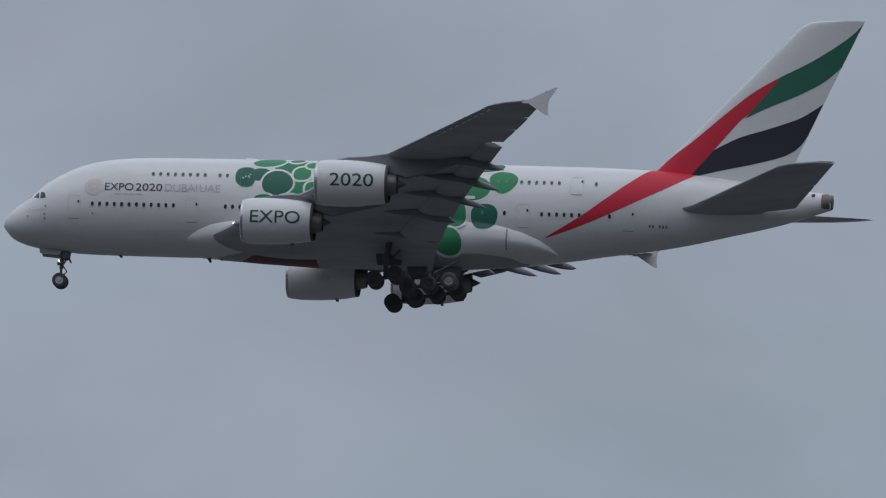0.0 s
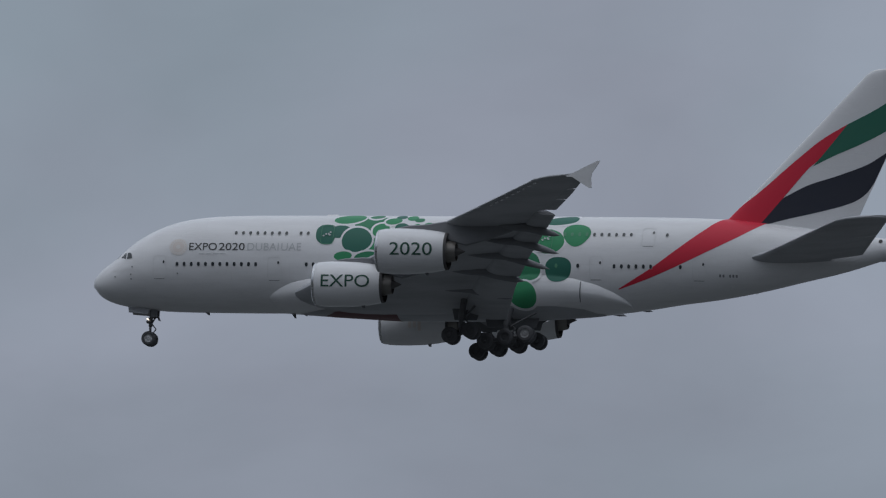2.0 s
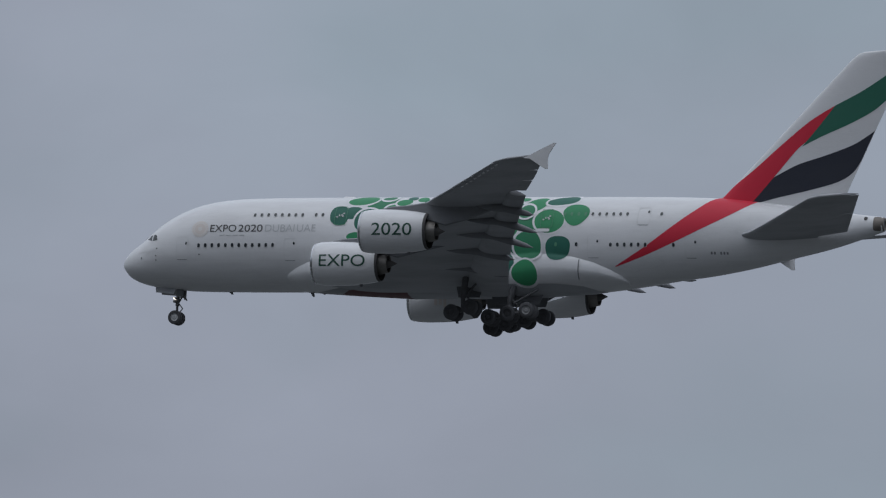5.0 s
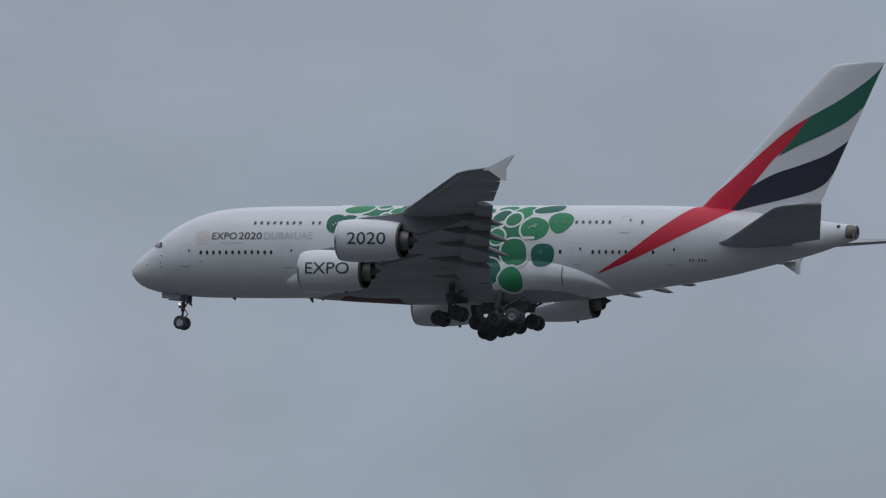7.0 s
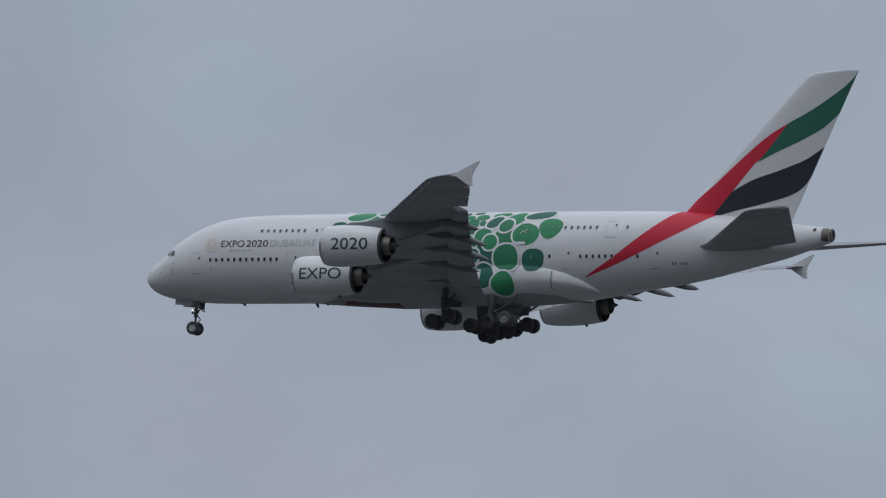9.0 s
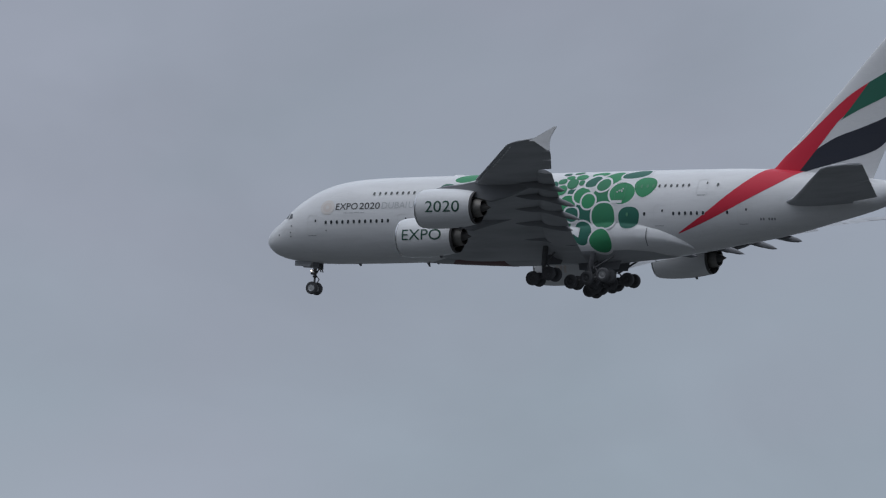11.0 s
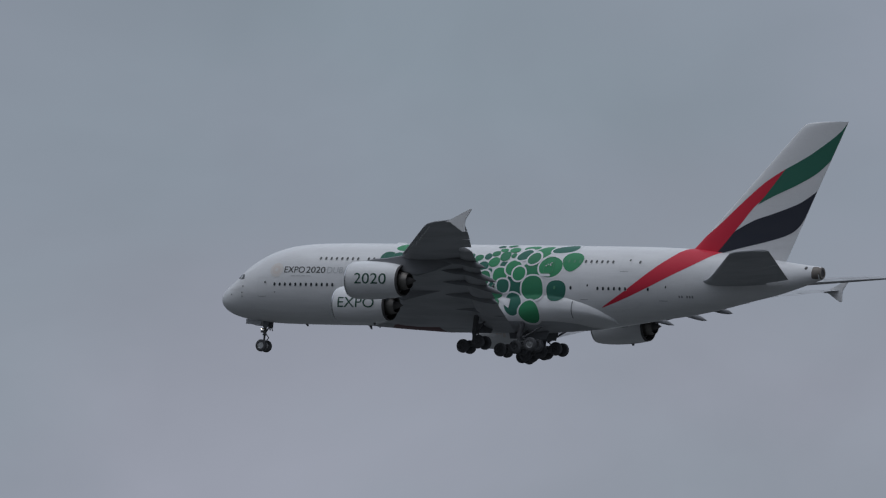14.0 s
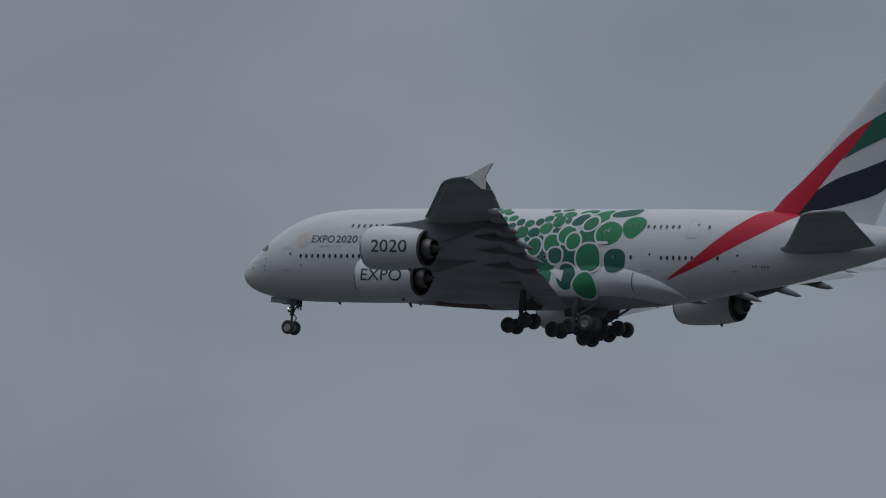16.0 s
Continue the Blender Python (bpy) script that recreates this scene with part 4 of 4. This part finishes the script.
    def on_cowl(x, zz):
        r = lerp_table(outer, x - x0) + 0.025
        dz = min(max(zz - z, -r * 0.98), r * 0.98)
        return Vector((x, y - math.sqrt(r * r - dz * dz), zz))

    if text:
        lettering("lettering", text, LETTERGREEN, on_cowl, *box, cowl, "dark green painted capitals", 0.002)
    if side > 0 and abs(y) < 20:
        for k in range(3):
            bm = bmesh.new()
            rows = [[on_cowl(x0 + 2.7 + 0.42 * k + dx, z + 0.35 * math.sin(k + 1) - 0.9 + 0.2 * i) for i in range(5)] for dx in (0.0, 0.14, 0.28)]
            loft(bm, rows, cap=False, close=False)
            part("cowl_marking", bm, TAN, cowl, "faint tan marking on the inboard cowl side")
    return cowl


build_engine(-14.9, -1.62, 22.4, "EXPO", (23.3, 27.5, -2.05, -0.98))
build_engine(-25.7, 0.0, 30.0, "2020", (31.35, 35.0, -0.52, 0.58))
build_engine(14.9, -1.62, 22.4, "", None)
build_engine(25.7, -0.08, 30.0, "", None)


# ---- landing gear ----
def wheel(parent, x, y, z, r, w, hub_paint=None):
    bm = bmesh.new()
    revolve(bm, [(-w / 2, r * 0.58), (-w / 2, r * 0.80), (-w * 0.40, r * 0.93), (-w * 0.22, r * 0.99), (0, r), (w * 0.22, r * 0.99),
                 (w * 0.40, r * 0.93), (w / 2, r * 0.80), (w / 2, r * 0.58), (w * 0.3, r * 0.50), (-w * 0.3, r * 0.50), (-w / 2, r * 0.58)],
            (x, y, z), "Y", 32)
    part("tyre", bm, RUBBER, parent, "black rubber tyre")
    bm = bmesh.new()
    revolve(bm, [(-w * 0.40, 0.03), (-w * 0.44, r * 0.16), (-w * 0.30, r * 0.22), (-w * 0.28, r * 0.42), (-w * 0.42, r * 0.52), (-w * 0.40, r * 0.57),
                 (w * 0.40, r * 0.57), (w * 0.42, r * 0.52), (w * 0.28, r * 0.42), (w * 0.30, r * 0.22), (w * 0.44, r * 0.16), (w * 0.40, 0.03)],
            (x, y, z), "Y", 24, True)
    part("hub", bm, hub_paint or HUB, parent, "worn pale metal wheel hub" if hub_paint else "dark sooty wheel hub")


def build_nose_gear():
    bm = bmesh.new()
    rod(bm, (5.15, 0, -1.9), (5.05, 0, -3.7), 0.17)
    rod(bm, (5.05, 0, -3.6), (5.02, 0, -4.78), 0.11)
    rod(bm, (5.02, -0.62, -4.78), (5.02, 0.62, -4.78), 0.09)
    gear = part("nose_gear", bm, STEEL, airliner, "nose landing gear lowered, two wheels")
    bm = bmesh.new()
    rod(bm, (5.35, -0.28, -2.1), (5.85, -0.22, -3.2), 0.06)
    rod(bm, (5.35, 0.28, -2.1), (5.85, 0.22, -3.2), 0.06)
    rod(bm, (5.8, 0.0, -2.4), (5.15, 0, -3.45), 0.07)
    rod(bm, (5.2, 0, -3.5), (5.55, 0, -3.95), 0.05)
    rod(bm, (5.55, 0, -3.95), (5.12, 0, -4.45), 0.05)
    rod(bm, (4.85, -0.35, -3.0), (4.85, 0.35, -3.0), 0.07)
    part("drag_brace", bm, STEEL, gear)
    bm = bmesh.new()
    rod(bm, (4.72, -0.16, -3.3), (5.12, -0.16, -3.3), 0.12, 0.12, 8)
    rod(bm, (4.72, 0.16, -3.3), (5.12, 0.16, -3.3), 0.12, 0.12, 8)
    rod(bm, (5.05, -0.3, -3.62), (5.05, 0.3, -3.62), 0.09, 0.09, 8)
    part("steering_actuator", bm, STEEL, gear)
    for s in (-1, 1):
        bm = bmesh.new()
        loft(bm, [[(3.2, s * 0.72, -2.05), (5.1, s * 0.72, -2.2), (5.1, s * 0.68, -2.2), (3.2, s * 0.68, -2.05)],
                  [(3.3, s * 0.95, -2.58), (4.95, s * 0.95, -2.72), (4.95, s * 0.91, -2.72), (3.3, s * 0.91, -2.58)]])
        part("gear_door", bm, GREY, gear, "grey nose gear bay door hanging open")
        bm = bmesh.new()
        loft(bm, [[(5.1, s * 0.5, -2.1), (5.75, s * 0.5, -2.15), (5.75, s * 0.46, -2.15), (5.1, s * 0.46, -2.1)],
                  [(5.15, s * 0.55, -2.95), (5.7, s * 0.55, -2.9), (5.7, s * 0.51, -2.9), (5.15, s * 0.51, -2.95)]])
        part("gear_door", bm, DARKGREY, gear)
        bm = bmesh.new()
        revolve(bm, [(0.0, 0.06), (0.03, 0.075), (0.12, 0.05)], (4.78, s * 0.32, -3.05), "X", 14, True)
        part("taxi_lamp", bm, LAMP, gear, "lit landing lamp on the nose gear leg")
        wheel(gear, 5.02, s * 0.52, -4.78, 0.635, 0.42, PALEHUB)


def build_main_gear(side, y, axles, top, name, label, brace):
    bm = bmesh.new()
    mx = sum(a[0] for a in axles) / len(axles)
    mz = sum(a[1] for a in axles) / len(axles)
    rod(bm, top, (mx - 0.05, side * y, mz + 1.1), 0.30, 0.27)
    rod(bm, (mx - 0.05, side * y, mz + 1.2), (mx, side * y, mz), 0.20)
    gear = part(name, bm, STEEL, airliner, label)
    bm = bmesh.new()
    rod(bm, (axles[0][0] - 0.1, side * y, axles[0][1]), (axles[-1][0] + 0.1, side * y, axles[-1][1]), 0.17)
    for x, z in axles:
        rod(bm, (x, side * (y - 0.9), z), (x, side * (y + 0.9), z), 0.10)
    part("bogie_beam", bm, STEEL, gear)
    bm = bmesh.new()
    for a, b in brace:
        rod(bm, a, b, 0.10)
    rod(bm, (mx + 0.25, side * y, mz + 1.3), (mx + 0.75, side * y, mz + 0.75), 0.07)
    rod(bm, (mx + 0.75, side * y, mz + 0.75), (mx + 0.25, side * y, mz + 0.15), 0.07)
    part("side_brace", bm, STEEL, gear)
    for x, z in axles:
        for dy in (-0.72, 0.72):
            pale = side < 0 and dy > 0 and len(axles) == 3 and (x, z) == axles[-1]
            wheel(gear, x, side * (y + dy), z, 0.71, 0.50, MIDHUB if pale else None)
    return gear


def build_gear_doors():
    for s in (-1, 1):
        for x0, x1, y, z0, z1 in ((34.6, 39.4, 0.95, -2.8, -3.75), (32.4, 34.9, 4.5, -2.5, -3.5)):
            bm = bmesh.new()
            loft(bm, [[(x0, s * y, z0), (x1, s * y, z0), (x1, s * (y - 0.06), z0), (x0, s * (y - 0.06), z0)],
                      [(x0 + 0.25, s * (y + 0.12), z1), (x1 - 0.3, s * (y + 0.12), z1), (x1 - 0.3, s * (y + 0.06), z1), (x0 + 0.25, s * (y + 0.06), z1)]])
            part("gear_door", bm, DARKGREY, airliner, "dark wheel bay door hanging open")


build_nose_gear()
for s in (-1, 1):
    build_main_gear(s, 6.2, [(32.7, -5.05), (34.45, -4.6)], (33.9, s * 6.4, -1.0), "wing_gear", "wing landing gear lowered, four wheels",
                    [((33.8, s * 4.0, -2.2), (33.7, s * 6.1, -3.6)), ((35.6, s * 6.3, -1.4), (34.0, s * 6.2, -3.3))])
    build_main_gear(s, 2.65, [(35.1, -5.1), (36.85, -4.8), (38.6, -4.5)], (37.2, s * 2.7, -2.2), "body_gear", "body landing gear lowered, six wheels",
                    [((39.4, s * 2.6, -2.6), (37.2, s * 2.65, -3.8)), ((37.0, s * 1.2, -2.8), (37.0, s * 2.6, -3.8))])
build_gear_doors()

AIRLINER_ROWS = [
    (0, -269.60, 1933.02, 272.40, -1.35033, 1.84339, -0.29638),
    (0.5, -303.70, 1934.13, 270.35, -0.68678, 1.90399, -0.11310),
    (1, -338.47, 1939.91, 268.95, -0.08885, 1.99214, -0.05880),
    (1.5, -372.54, 1941.86, 267.02, 0.49834, 2.09832, -0.00242),
    (2, -407.31, 1947.64, 265.61, 0.83462, 2.16810, 0.07299),
    (2.5, -441.32, 1950.00, 263.74, 1.06615, 2.22646, 0.13850),
    (3, -475.21, 1952.15, 261.85, 0.70845, 2.15310, 0.16215),
    (3.5, -510.08, 1958.44, 260.51, 0.18363, 2.03073, 0.13388),
    (3.7, -523.89, 1960.41, 259.90, 0.18283, 2.03183, 0.13382),
    (5.8, -669.09, 1981.53, 253.58, 0.28841, 2.11708, -0.14191),
    (6, -682.89, 1983.49, 252.97, 0.28699, 2.11833, -0.14111),
    (6.5, -714.65, 1980.71, 250.49, 0.17915, 2.09362, -0.22136),
    (7, -750.45, 1989.30, 249.43, 0.19400, 2.11812, -0.34841),
    (7.5, -784.10, 1992.13, 247.67, 0.02310, 2.06478, -0.44874),
    (8, -817.80, 1995.24, 245.93, -0.19503, 1.98888, -0.57677),
    (8.2, -831.56, 1997.21, 245.33, -0.19383, 1.98774, -0.57558),
    (10.3, -983.72, 2033.66, 240.84, -0.84281, 1.70567, -1.06752),
    (10.5, -997.59, 2035.63, 240.22, -0.72265, 1.75475, -1.01515),
    (11, -1031.19, 2038.47, 238.45, -0.40409, 1.86824, -0.66156),
    (11.5, -1066.13, 2043.99, 237.00, 0.04671, 2.05081, -0.22693),
    (12, -1099.29, 2046.14, 235.16, 0.46547, 2.22682, 0.21000),
    (12.5, -1133.36, 2050.13, 233.53, 0.70784, 2.32461, 0.57481),
    (13, -1166.86, 2053.15, 231.79, 0.55545, 2.23242, 0.72285),
    (13.5, -1201.36, 2057.99, 230.26, 0.37879, 2.13276, 0.78003),
    (14, -1231.87, 2056.17, 228.01, 0.26061, 2.08253, 0.66087),
    (14.5, -1272.25, 2070.77, 227.55, 0.02848, 1.97655, 0.37588),
    (15, -1312.40, 2084.51, 226.98, -0.23249, 1.85194, 0.00881),
    (15.5, -1338.86, 2076.61, 224.08, -0.39554, 1.76682, -0.22565),
    (15.6, -1346.37, 2078.53, 223.87, -0.39427, 1.76639, -0.22526),
    (15.7, -1364.15, 2096.22, 225.35, -0.39299, 1.76596, -0.22488),
    (15.8, -1282.30, 1961.37, 210.58, -0.39172, 1.76554, -0.22449),
    (15.9, -1214.44, 1849.05, 198.25, -0.39044, 1.76511, -0.22411),
    (16, -1145.00, 1735.39, 185.83, -0.38917, 1.76468, -0.22372),
]


def motions():
    walk(airliner, [(r[0], pose(*r[1:])) for r in AIRLINER_ROWS])


motions()
